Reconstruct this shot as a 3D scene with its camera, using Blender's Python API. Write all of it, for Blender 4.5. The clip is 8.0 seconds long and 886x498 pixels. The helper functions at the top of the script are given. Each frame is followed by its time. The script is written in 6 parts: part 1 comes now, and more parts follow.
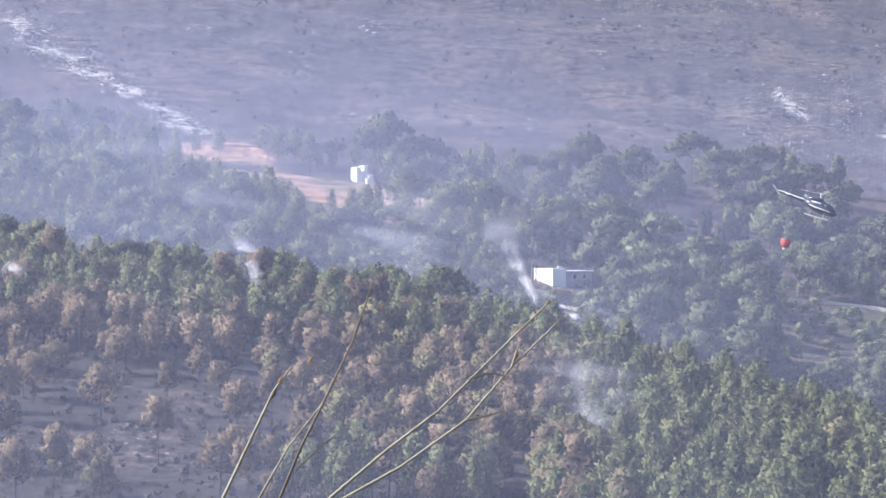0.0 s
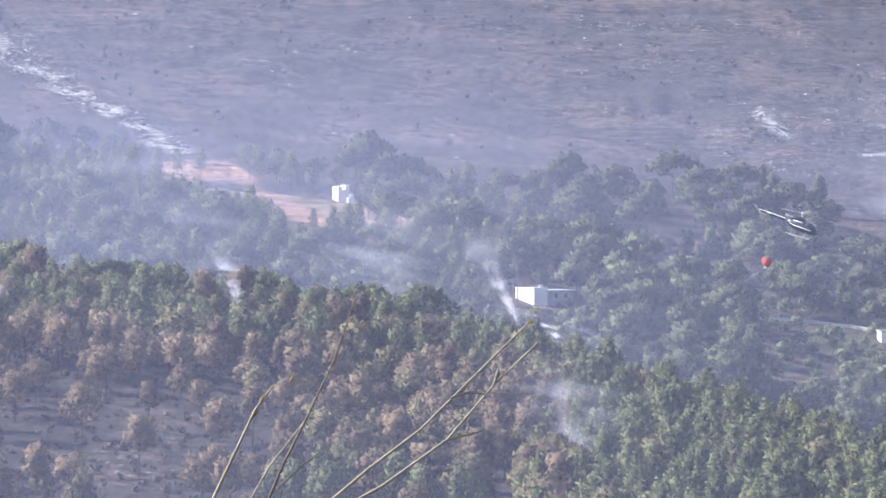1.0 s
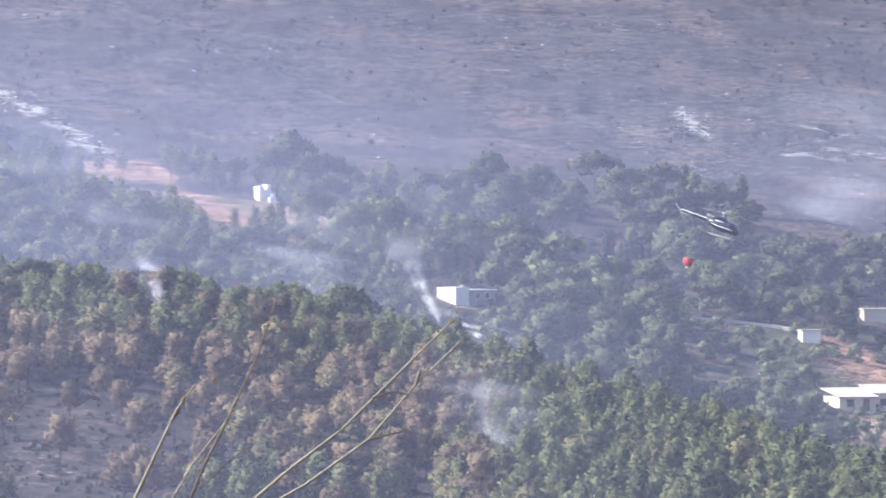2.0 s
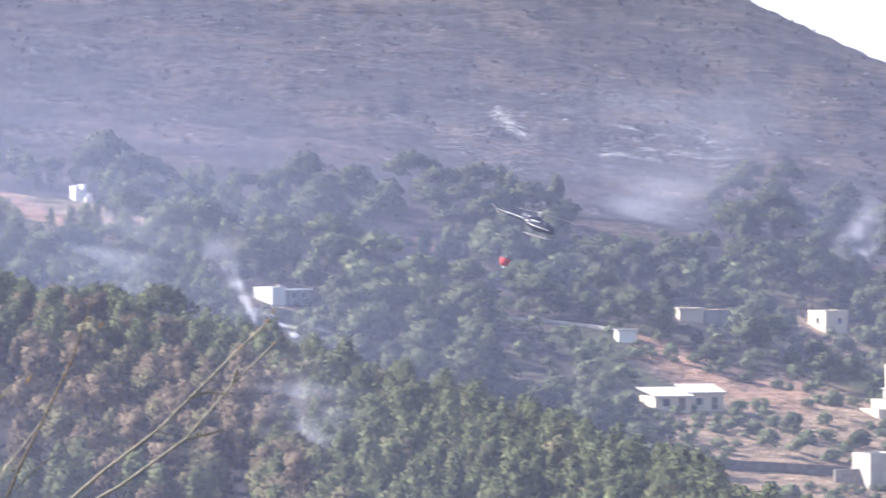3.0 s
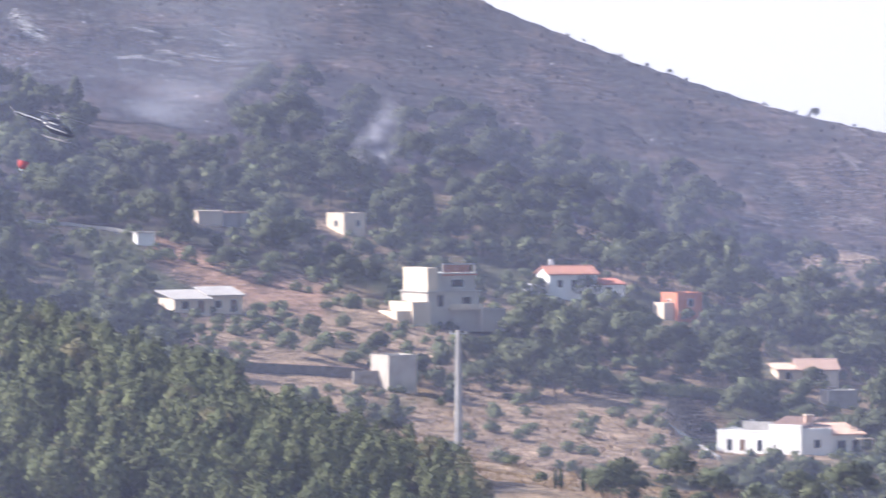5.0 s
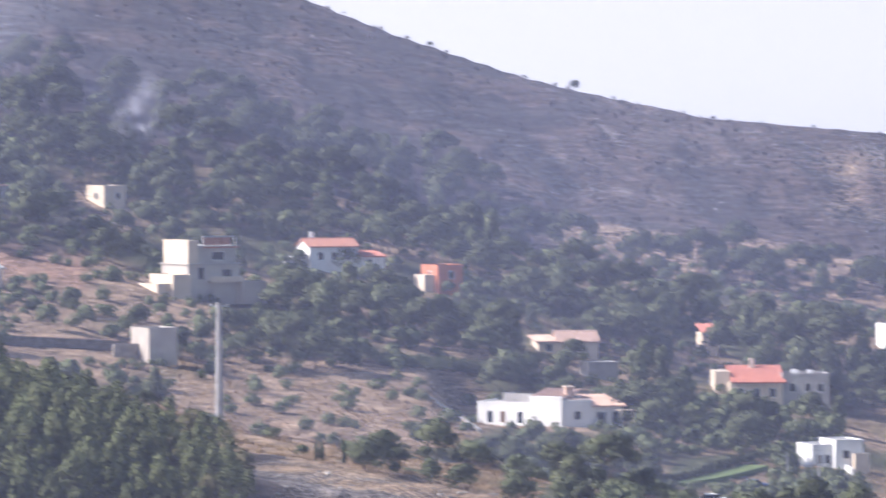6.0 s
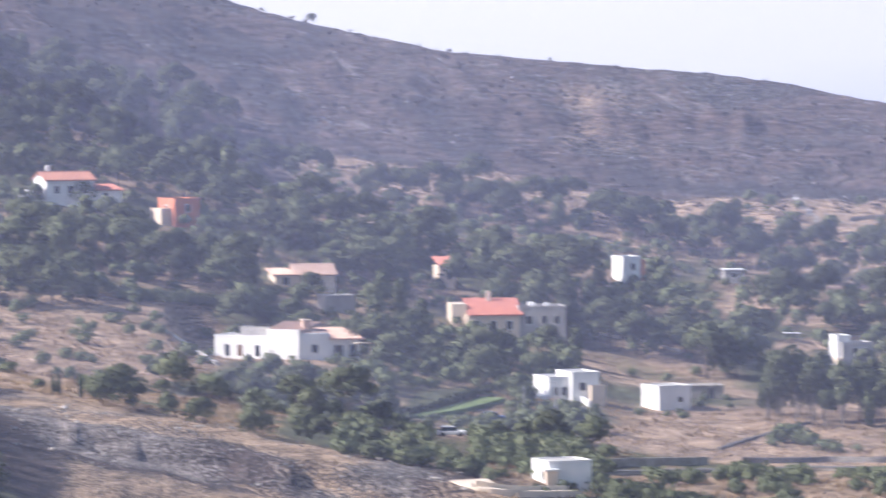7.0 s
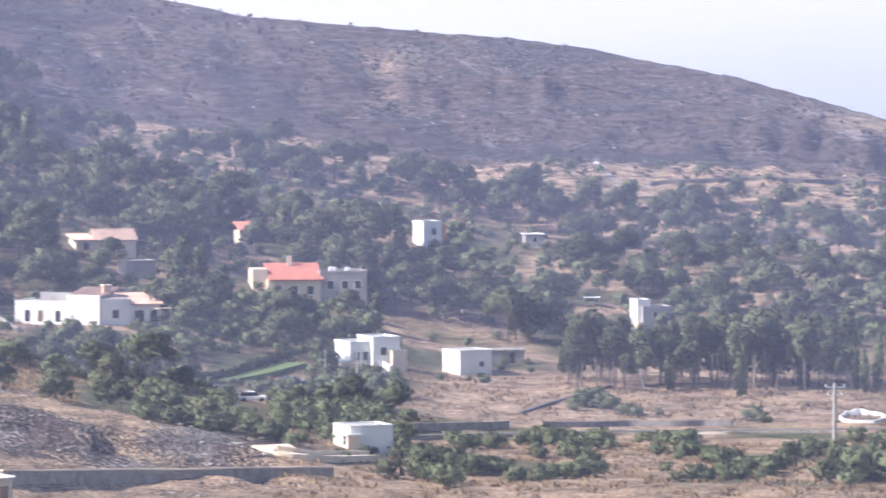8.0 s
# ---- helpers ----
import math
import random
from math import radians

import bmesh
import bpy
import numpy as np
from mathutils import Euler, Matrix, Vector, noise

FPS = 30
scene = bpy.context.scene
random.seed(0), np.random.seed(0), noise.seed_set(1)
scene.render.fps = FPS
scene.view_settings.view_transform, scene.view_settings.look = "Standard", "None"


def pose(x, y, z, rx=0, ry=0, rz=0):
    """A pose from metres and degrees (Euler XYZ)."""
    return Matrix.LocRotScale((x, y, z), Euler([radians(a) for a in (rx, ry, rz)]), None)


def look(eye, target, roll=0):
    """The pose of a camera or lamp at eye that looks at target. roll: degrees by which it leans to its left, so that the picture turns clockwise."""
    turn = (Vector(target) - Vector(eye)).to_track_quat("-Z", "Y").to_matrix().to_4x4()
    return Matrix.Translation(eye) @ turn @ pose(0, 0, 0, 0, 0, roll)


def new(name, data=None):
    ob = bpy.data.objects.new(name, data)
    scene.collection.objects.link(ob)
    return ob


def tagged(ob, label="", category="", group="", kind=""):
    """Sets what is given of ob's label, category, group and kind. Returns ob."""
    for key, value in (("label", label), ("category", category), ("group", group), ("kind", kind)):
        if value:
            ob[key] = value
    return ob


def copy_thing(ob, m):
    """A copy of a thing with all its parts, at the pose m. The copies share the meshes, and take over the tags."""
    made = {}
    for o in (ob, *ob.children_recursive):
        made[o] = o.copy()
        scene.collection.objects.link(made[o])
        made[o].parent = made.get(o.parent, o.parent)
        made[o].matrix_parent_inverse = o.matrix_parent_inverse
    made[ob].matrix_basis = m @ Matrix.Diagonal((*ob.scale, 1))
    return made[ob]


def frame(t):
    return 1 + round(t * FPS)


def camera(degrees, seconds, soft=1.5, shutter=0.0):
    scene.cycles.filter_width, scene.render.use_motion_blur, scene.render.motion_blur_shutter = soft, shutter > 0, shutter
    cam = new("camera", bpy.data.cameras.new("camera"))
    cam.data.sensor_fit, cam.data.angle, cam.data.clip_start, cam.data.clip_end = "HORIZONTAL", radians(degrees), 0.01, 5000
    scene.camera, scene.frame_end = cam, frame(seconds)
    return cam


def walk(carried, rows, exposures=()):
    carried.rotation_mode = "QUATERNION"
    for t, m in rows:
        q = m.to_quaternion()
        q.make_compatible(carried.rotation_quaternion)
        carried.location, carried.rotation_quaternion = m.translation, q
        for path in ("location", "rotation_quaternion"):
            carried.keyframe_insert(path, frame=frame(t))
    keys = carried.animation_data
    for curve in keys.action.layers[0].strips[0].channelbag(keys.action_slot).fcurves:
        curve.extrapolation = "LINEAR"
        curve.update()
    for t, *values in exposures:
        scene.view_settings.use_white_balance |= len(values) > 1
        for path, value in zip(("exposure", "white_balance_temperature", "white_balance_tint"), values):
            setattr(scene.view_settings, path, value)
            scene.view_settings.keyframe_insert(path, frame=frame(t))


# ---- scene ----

# Bearings and dips are counted in ticks of 1/8961 radian; bearing 784 looks along +y, dip 350 is the level of the eye.
TICK = 1 / 8961.3
EYE = 80.0
LEVEL = 350.0

cam = camera(10.0, 8.0, soft=1.5, shutter=0.5)
ROWS = [
    (0.0, -680.6, 1.7), (0.5, -672.9, -16.7), (1.0, -647.7, -32.0), (1.2, -627.5, -32.3),
    (2.3, -434.6, -33.4), (2.5, -370.8, -35.1), (3.0, -184.3, -31.2), (3.2, -120.0, -20.1),
    (3.5, 0.0, 0.0), (4.0, 211.0, 42.4), (4.5, 446.9, 82.3), (4.7, 540.9, 113.0),
    (5.8, 994.2, 172.5), (6.0, 1090.7, 189.8), (6.5, 1296.1, 255.7), (7.0, 1556.4, 308.1),
    (7.5, 1757.6, 346.9), (8.0, 1909.1, 370.2),
]
walk(cam, [(t, pose(0, 0, EYE, 90 - math.degrees((441 + v - LEVEL) * TICK), 0, -math.degrees(u * TICK))) for t, u, v in ROWS],
     exposures=[(0.0, 0.92, 6160, 13), (3.5, 0.90, 6150, 14), (4.5, 0.70, 6150, 15), (6.0, 0.47, 6100, 17), (7.0, 0.52, 6110, 17), (8.0, 0.63, 6120, 16.5)])

# ---- light ----
SUN_AT = Vector((-0.80, -0.06, 0.58)).normalized()
world = bpy.data.worlds.new("world")
scene.world = world
world.use_nodes = True
wn = world.node_tree
sky = wn.nodes.new("ShaderNodeTexSky")
sky.sky_type = "NISHITA"
sky.sun_disc = False
sky.sun_elevation = math.asin(SUN_AT.z)
sky.sun_rotation = math.atan2(SUN_AT.x, SUN_AT.y)
sky.air_density, sky.dust_density = 1.3, 2.0
wn.nodes["Background"].inputs["Strength"].default_value = 0.115
wn.links.new(sky.outputs[0], wn.nodes["Background"].inputs["Color"])
sun_data = bpy.data.lights.new("sun", "SUN")
sun_data.energy, sun_data.angle, sun_data.color = 5.4, radians(0.53), (1.0, 0.93, 0.82)
sun = new("sun", sun_data)
sun.matrix_world = look(SUN_AT * 400, (0, 0, 0))


# ---- materials ----
def material(name, colours, scale=1.0, rough=0.9, bump=0.0, spread=0.0, island=0.0, metal=0.0, fine=6.0, detail=6.0, leaf=0.0):
    """Colour from two scales of noise between two or more colours; spread and island vary the value by object and by piece."""
    m = bpy.data.materials.new(name)
    m.use_nodes = True
    nt = m.node_tree
    b = nt.nodes["Principled BSDF"]
    b.inputs["Roughness"].default_value = rough
    b.inputs["Metallic"].default_value = metal
    co = nt.nodes.new("ShaderNodeTexCoord")
    n1 = nt.nodes.new("ShaderNodeTexNoise")
    n1.inputs["Scale"].default_value, n1.inputs["Detail"].default_value = scale, detail
    n2 = nt.nodes.new("ShaderNodeTexNoise")
    n2.inputs["Scale"].default_value, n2.inputs["Detail"].default_value = scale * fine, 3
    nt.links.new(co.outputs["Object"], n1.inputs["Vector"])
    nt.links.new(co.outputs["Object"], n2.inputs["Vector"])
    mix = nt.nodes.new("ShaderNodeMath")
    mix.operation = "MULTIPLY_ADD"
    mix.inputs[1].default_value = 0.4
    nt.links.new(n2.outputs["Fac"], mix.inputs[0])
    less = nt.nodes.new("ShaderNodeMath")
    less.operation = "MULTIPLY"
    less.inputs[1].default_value = 0.6
    nt.links.new(n1.outputs["Fac"], less.inputs[0])
    nt.links.new(less.outputs[0], mix.inputs[2])
    ramp = nt.nodes.new("ShaderNodeValToRGB")
    el = ramp.color_ramp.elements
    el[0].position, el[1].position = 0.36, 0.64
    el[0].color, el[1].color = (*colours[0], 1), (*colours[-1], 1)
    for k, c in enumerate(colours[1:-1]):
        e = el.new(0.36 + 0.28 * (k + 1) / (len(colours) - 1))
        e.color = (*c, 1)
    nt.links.new(mix.outputs[0], ramp.inputs[0])
    last = ramp.outputs[0]
    for amount, node, socket in ((spread, "ShaderNodeObjectInfo", "Random"), (island, "ShaderNodeNewGeometry", "Random Per Island")):
        if amount:
            info = nt.nodes.new(node)
            rng = nt.nodes.new("ShaderNodeMapRange")
            rng.inputs["To Min"].default_value, rng.inputs["To Max"].default_value = 1 - amount, 1 + amount
            nt.links.new(info.outputs[socket], rng.inputs["Value"])
            hsv = nt.nodes.new("ShaderNodeHueSaturation")
            nt.links.new(rng.outputs[0], hsv.inputs["Value"])
            nt.links.new(last, hsv.inputs["Color"])
            last = hsv.outputs[0]
    nt.links.new(last, b.inputs["Base Color"])
    if leaf:
        tl = nt.nodes.new("ShaderNodeBsdfTranslucent")
        nt.links.new(last, tl.inputs["Color"])
        both = nt.nodes.new("ShaderNodeMixShader")
        both.inputs[0].default_value = leaf
        nt.links.new(b.outputs[0], both.inputs[1])
        nt.links.new(tl.outputs[0], both.inputs[2])
        nt.links.new(both.outputs[0], nt.nodes["Material Output"].inputs["Surface"])
        b.inputs["Specular IOR Level"].default_value = 0.2
    if bump:
        bn = nt.nodes.new("ShaderNodeBump")
        bn.inputs["Strength"].default_value, bn.inputs["Distance"].default_value = 0.6, bump
        nt.links.new(mix.outputs[0], bn.inputs["Height"])
        nt.links.new(bn.outputs[0], b.inputs["Normal"])
    return m


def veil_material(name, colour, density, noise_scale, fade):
    """Sheet that imitates smoke and haze: mostly clear, the rest lit as facing the sun. fade: 'height' thins it
    upwards, 'edges' towards the rim.
    """
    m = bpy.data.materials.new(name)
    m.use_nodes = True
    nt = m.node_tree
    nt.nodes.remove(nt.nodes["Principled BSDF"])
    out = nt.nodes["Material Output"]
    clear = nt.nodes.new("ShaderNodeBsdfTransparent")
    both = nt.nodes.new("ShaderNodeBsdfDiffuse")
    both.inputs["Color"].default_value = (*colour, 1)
    # made-up sun-facing normal brightens the sheet, whatever way it stands
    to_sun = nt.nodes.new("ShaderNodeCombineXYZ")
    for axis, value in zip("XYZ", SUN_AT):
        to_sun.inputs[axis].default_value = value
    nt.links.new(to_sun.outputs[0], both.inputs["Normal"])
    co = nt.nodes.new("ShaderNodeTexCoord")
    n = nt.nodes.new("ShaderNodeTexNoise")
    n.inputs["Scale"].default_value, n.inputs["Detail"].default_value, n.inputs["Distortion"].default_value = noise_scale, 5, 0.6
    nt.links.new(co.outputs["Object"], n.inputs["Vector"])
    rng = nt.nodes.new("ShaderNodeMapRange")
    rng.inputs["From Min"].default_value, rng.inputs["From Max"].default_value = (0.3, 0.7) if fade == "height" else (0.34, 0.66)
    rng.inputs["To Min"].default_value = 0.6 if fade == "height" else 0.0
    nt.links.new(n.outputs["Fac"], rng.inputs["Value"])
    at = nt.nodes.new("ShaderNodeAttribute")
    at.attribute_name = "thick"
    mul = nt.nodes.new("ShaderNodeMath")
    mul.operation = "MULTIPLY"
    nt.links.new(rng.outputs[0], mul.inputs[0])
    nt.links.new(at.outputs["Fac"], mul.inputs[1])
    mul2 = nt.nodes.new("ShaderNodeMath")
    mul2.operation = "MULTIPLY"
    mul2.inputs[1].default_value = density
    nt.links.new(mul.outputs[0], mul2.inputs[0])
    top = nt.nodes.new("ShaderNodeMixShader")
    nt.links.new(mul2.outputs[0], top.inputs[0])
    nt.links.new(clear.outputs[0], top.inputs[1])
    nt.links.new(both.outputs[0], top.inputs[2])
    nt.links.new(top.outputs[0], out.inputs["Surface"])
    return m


# ---- the lie of the land ----
US = [-900, -680, -300, 0, 300, 600, 900, 1200, 1500, 1800, 2100, 2400, 2700, 3000, 3300, 3700]
FRONT_V = [905, 905, 905, 905, 905, 910, 935, 1000, 1090, 1180, 1262, 1280, 1285, 1285, 1285, 1285]
CREST_V = [500, 510, 545, 580, 645, 725, 830, 940, 1000, 1047, 1100, 1160, 1165, 1165, 1165, 1165]
CREST_R = [720, 720, 715, 710, 700, 695, 685, 660, 635, 620, 615, 615, 660, 660, 660, 660]
DALE_V = [470, 480, 540, 575, 615, 700, 775, 855, 945, 1000, 1050, 1085, 1105, 1110, 1110, 1110]
DALE_R = [800, 800, 800, 795, 790, 775, 770, 760, 740, 730, 720, 720, 725, 730, 730, 730]
MID_V = [340, 350, 400, 440, 505, 548, 592, 650, 722, 775, 835, 905, 965, 990, 992, 992]
FOOT_V = [195, 225, 268, 305, 330, 348, 372, 398, 440, 530, 622, 662, 715, 745, 755, 755]
FOOT_R = [980, 980, 980, 980, 980, 980, 985, 990, 1000, 1005, 1010, 1015, 1020, 1020, 1020, 1020]
RIDGE_U = [-900, -680, 0, 700, 1129, 1210, 1384, 1440, 1568, 1804, 2017, 2107, 2349, 2629, 2867, 2955, 3215, 3483, 3700]
RIDGE_V = [-560, -500, -380, -190, -34, 3, 83, 108, 165, 257, 328, 350, 400, 424, 445, 458, 509, 582, 640]
RIDGE_R = [1520, 1500, 1460, 1400, 1330, 1320, 1300, 1290, 1270, 1240, 1220, 1210, 1190, 1180, 1170, 1165, 1150, 1140, 1140]


def rise(v, r):
    """The height of what shows at dip v, r metres off."""
    return EYE - (v - LEVEL) * TICK * r


def bump_at(x, y):
    return (noise.noise(Vector((x / 37, y / 37, 3))) * 1.6 + noise.noise(Vector((x / 11, y / 11, 7))) * 0.55 + noise.noise(Vector((x / 4.1, y / 4.1, 1))) * 0.28)


def profile(u):
    def g(vs):
        return float(np.interp(u, US, vs))
    cr, dr, fr = g(CREST_R), g(DALE_R), g(FOOT_R)
    rr = float(np.interp(u, RIDGE_U, RIDGE_R))
    rz = rise(float(np.interp(u, RIDGE_U, RIDGE_V)), rr)
    fz = rise(g(FOOT_V), fr)
    rs = [0, 2.5, 12, 60, 300, 470, 560, cr, dr, 870, fr, fr + 0.5 * (rr - fr), rr, rr + 60, rr + 320, 3200, 4800]
    frz = rise(g(FRONT_V), 560)
    zs = [EYE - 1.65, EYE - 1.8, EYE - 4.6, EYE - 22, frz - 16, frz - 7, frz, rise(g(CREST_V), cr), rise(g(DALE_V), dr), rise(g(MID_V), 870),
          fz, fz + 0.46 * (rz - fz), rz, rz - 3, min(rz - 45, 0), -25, -60]
    return rs, zs


TABLES = {k: profile(k) for k in range(-1600, 4401, 8)}


def ground_z(u, r):
    k = min(4400, max(-1600, int(round(u / 8)) * 8))
    rs, zs = TABLES[k]
    z = float(np.interp(r, rs, zs))
    if 765 < r < 850 and 1840 < u < 2290:
        # levelled ground of the long villa
        pad = smooth(765, 785, r) * (1 - smooth(830, 850, r)) * smooth(1840, 1905, u) * (1 - smooth(2215, 2290, u))
        z += pad * (27.0 - z)
    if 450 < r < 2500:
        b = (u - 784) * TICK
        grow = 1.0 if r < 1020 else 1.6
        top = rs[12]
        if r > top - 60:
            grow *= 1 - 0.85 * smooth(top - 60, top - 5, r)
        fade = min(1, (r - 450) / 90)
        x, y = math.sin(b) * r, math.cos(b) * r
        z += bump_at(x, y) * 0.7 * grow * fade
        if r > 1000:
            # ledges and gullies of the hill face
            crag = smooth(1030, 1085, r) * (1 - 0.85 * smooth(top - 60, top - 5, r)) * (0.6 + 0.6 * smooth(1500, 2400, u) + 0.2 * smooth(2500, 2950, u))
            # runnels down the face
            z += crag * (0.9 * noise.noise(Vector((u / 55, r / 70, 23))) + 0.7 * noise.noise(Vector((u / 20, r / 45, 29))))
            z += crag * (1.5 * abs(noise.noise(Vector((x / 16, y / 40, 9)))) + 0.9 * abs(noise.noise(Vector((x / 6, y / 14, 19)))))
            # small humps, and banks that follow the contours
            rim = 1 - smooth(top - 45, top - 8, r)
            z += smooth(1010, 1050, r) * rim * (0.9 * noise.noise(Vector((x / 9, y / 13, 33))) + 0.55 * noise.noise(Vector((x / 4, y / 6, 34))))
            bank = z / 7 + 1.4 * noise.noise(Vector((x / 60, y / 60, 35)))
            bank -= math.floor(bank)
            z += 2.4 * smooth(1030, 1070, r) * rim * (smooth(0.55, 1.0, bank) - bank) * max(0, 0.5 + noise.noise(Vector((x / 70, y / 50, 36))))
            # fluted cliff under the right-hand ridge
            cliff = smooth(2350, 2750, u) * smooth(top - 85, top - 60, r) * rim
            if cliff:
                z += cliff * 2.1 * noise.noise(Vector((u / 42 + 0.6 * noise.noise(Vector((u / 90, r / 60, 38))), r / 240, 37)))
                step = z / 12 + 0.8 * noise.noise(Vector((x / 40, y / 40, 39)))
                step -= math.floor(step)
                z += cliff * 2.6 * (smooth(0.65, 0.95, step) - step)
        elif r < 640 and 1450 < u < 2500:
            slab = smooth(1480, 1640, u) * (1 - smooth(2330, 2480, u)) * smooth(560, 585, r) * (1 - smooth(605, 640, r))
            step = noise.noise(Vector((x / 9, y / 5, 13)))
            # a low rock face along the outcrop
            face = 601 + 6 * noise.noise(Vector((u / 110, 0, 14))) + 2 * noise.noise(Vector((u / 25, 0, 15)))
            z -= 2.4 * smooth(1560, 1750, u) * (1 - smooth(2330, 2440, u)) * smooth(580, 592, r) * (1 - smooth(face - 1.5, face + 1.5, r))
            z += slab * (1.2 * (math.floor(step * 4) / 4) + 0.5 * abs(noise.noise(Vector((x / 2.5, y / 2, 17)))))
    return z


def xy(u, r):
    b = (u - 784) * TICK
    return math.sin(b) * r, math.cos(b) * r


def spot(u, v, near=540):
    """Where the line of sight at bearing u and dip v first meets the ground beyond 'near'."""
    r = near
    while r < 1600:
        z = ground_z(u, r)
        if z >= rise(v, r):
            break
        r += 1.5
    x, y = xy(u, r)
    return Vector((x, y, z)), r


def smooth(a, b, x):
    t = min(1, max(0, (x - a) / (b - a)))
    return t * t * (3 - 2 * t)


def mesh_from(name, verts, faces, mats=(), index=None, smooth_shade=False):
    me = bpy.data.meshes.new(name)
    me.from_pydata(verts, [], faces)
    for m in mats:
        me.materials.append(m)
    if index is not None:
        me.polygons.foreach_set("material_index", index)
    if smooth_shade:
        me.polygons.foreach_set("use_smooth", [True] * len(me.polygons))
    me.update()
    return me


GROUND_COLOURS = {
    "char": ((0.018, 0.016, 0.018), (0.060, 0.050, 0.050)),
    "scorch": ((0.045, 0.032, 0.031), (0.125, 0.086, 0.074)),
    "rock": ((0.10, 0.086, 0.080), (0.32, 0.28, 0.255)),
    "straw": ((0.25, 0.168, 0.108), (0.49, 0.36, 0.242)),
    "green": ((0.045, 0.055, 0.024), (0.12, 0.125, 0.060)),
    "clay": ((0.30, 0.17, 0.11), (0.46, 0.29, 0.20)),
    "ash": ((0.14, 0.135, 0.135), (0.55, 0.53, 0.50)),
}


def ground_material():
    m = bpy.data.materials.new("ground_cover")
    m.use_nodes = True
    nt = m.node_tree
    b = nt.nodes["Principled BSDF"]
    b.inputs["Roughness"].default_value = 0.95
    co = nt.nodes.new("ShaderNodeTexCoord")
    n1 = nt.nodes.new("ShaderNodeTexNoise")
    n1.inputs["Scale"].default_value, n1.inputs["Detail"].default_value = 0.55, 9
    n1.inputs["Roughness"].default_value = 0.72
    nt.links.new(co.outputs["Object"], n1.inputs["Vector"])
    n2 = nt.nodes.new("ShaderNodeTexNoise")
    n2.inputs["Scale"].default_value, n2.inputs["Detail"].default_value = 1.6, 7
    n2.inputs["Roughness"].default_value = 0.7
    nt.links.new(co.outputs["Object"], n2.inputs["Vector"])
    last = None
    for k, (lo, hi) in GROUND_COLOURS.items():
        ramp = nt.nodes.new("ShaderNodeValToRGB")
        e = ramp.color_ramp.elements
        e[0].position, e[1].position = 0.42, 0.60
        e[0].color, e[1].color = (*lo, 1), (*hi, 1)
        nt.links.new((n2 if k in ("rock", "green", "straw") else n1).outputs["Fac"], ramp.inputs[0])
        if last is None:
            last = ramp.outputs[0]
            continue
        at = nt.nodes.new("ShaderNodeAttribute")
        at.attribute_name = k
        # the cover's edge is broken up by the fine noise
        add = nt.nodes.new("ShaderNodeMath")
        add.operation = "ADD"
        nt.links.new(at.outputs["Fac"], add.inputs[0])
        nt.links.new(n2.outputs["Fac"], add.inputs[1])
        rng = nt.nodes.new("ShaderNodeMapRange")
        rng.inputs["From Min"].default_value, rng.inputs["From Max"].default_value = 0.92, 1.10
        nt.links.new(add.outputs[0], rng.inputs["Value"])
        mx = nt.nodes.new("ShaderNodeMix")
        mx.data_type = "RGBA"
        nt.links.new(rng.outputs[0], mx.inputs[0])
        nt.links.new(last, mx.inputs[6])
        nt.links.new(ramp.outputs[0], mx.inputs[7])
        last = mx.outputs[2]
    # thin layers that follow the contours, and dark and pale clods
    mp = nt.nodes.new("ShaderNodeMapping")
    mp.inputs["Scale"].default_value = (0.14, 0.14, 1.5)
    nt.links.new(co.outputs["Object"], mp.inputs["Vector"])
    n3 = nt.nodes.new("ShaderNodeTexNoise")
    n3.inputs["Scale"].default_value, n3.inputs["Detail"].default_value, n3.inputs["Roughness"].default_value = 1.0, 8, 0.65
    nt.links.new(mp.outputs[0], n3.inputs["Vector"])
    n4 = nt.nodes.new("ShaderNodeTexNoise")
    n4.inputs["Scale"].default_value, n4.inputs["Detail"].default_value = 2.8, 3
    nt.links.new(co.outputs["Object"], n4.inputs["Vector"])
    both = nt.nodes.new("ShaderNodeMath")
    both.operation = "ADD"
    nt.links.new(n3.outputs["Fac"], both.inputs[0])
    nt.links.new(n4.outputs["Fac"], both.inputs[1])
    rng = nt.nodes.new("ShaderNodeMapRange")
    rng.inputs["From Min"].default_value, rng.inputs["From Max"].default_value = 0.78, 1.24
    rng.inputs["To Min"].default_value, rng.inputs["To Max"].default_value = 0.22, 1.78
    nt.links.new(both.outputs[0], rng.inputs["Value"])
    hsv = nt.nodes.new("ShaderNodeHueSaturation")
    nt.links.new(rng.outputs[0], hsv.inputs["Value"])
    nt.links.new(last, hsv.inputs["Color"])
    last = hsv.outputs[0]
    # bare stones and burnt clumps, each a cell of its own
    for size, reach, colour, attr in ((0.34, (0.30, 0.48), (0.012, 0.011, 0.013, 1), "clumps"), (1.15, (0.20, 0.42), (0.36, 0.37, 0.35, 1), "stony")):
        mp = nt.nodes.new("ShaderNodeMapping")
        mp.inputs["Scale"].default_value = (1.0, 1.0, 2.2)
        nt.links.new(co.outputs["Object"], mp.inputs["Vector"])
        cell = nt.nodes.new("ShaderNodeTexVoronoi")
        cell.inputs["Scale"].default_value = size
        nt.links.new(mp.outputs[0], cell.inputs["Vector"])
        near = nt.nodes.new("ShaderNodeMapRange")
        near.inputs["From Min"].default_value, near.inputs["From Max"].default_value = reach
        near.inputs["To Min"].default_value, near.inputs["To Max"].default_value = 1.0, 0.0
        nt.links.new(cell.outputs["Distance"], near.inputs["Value"])
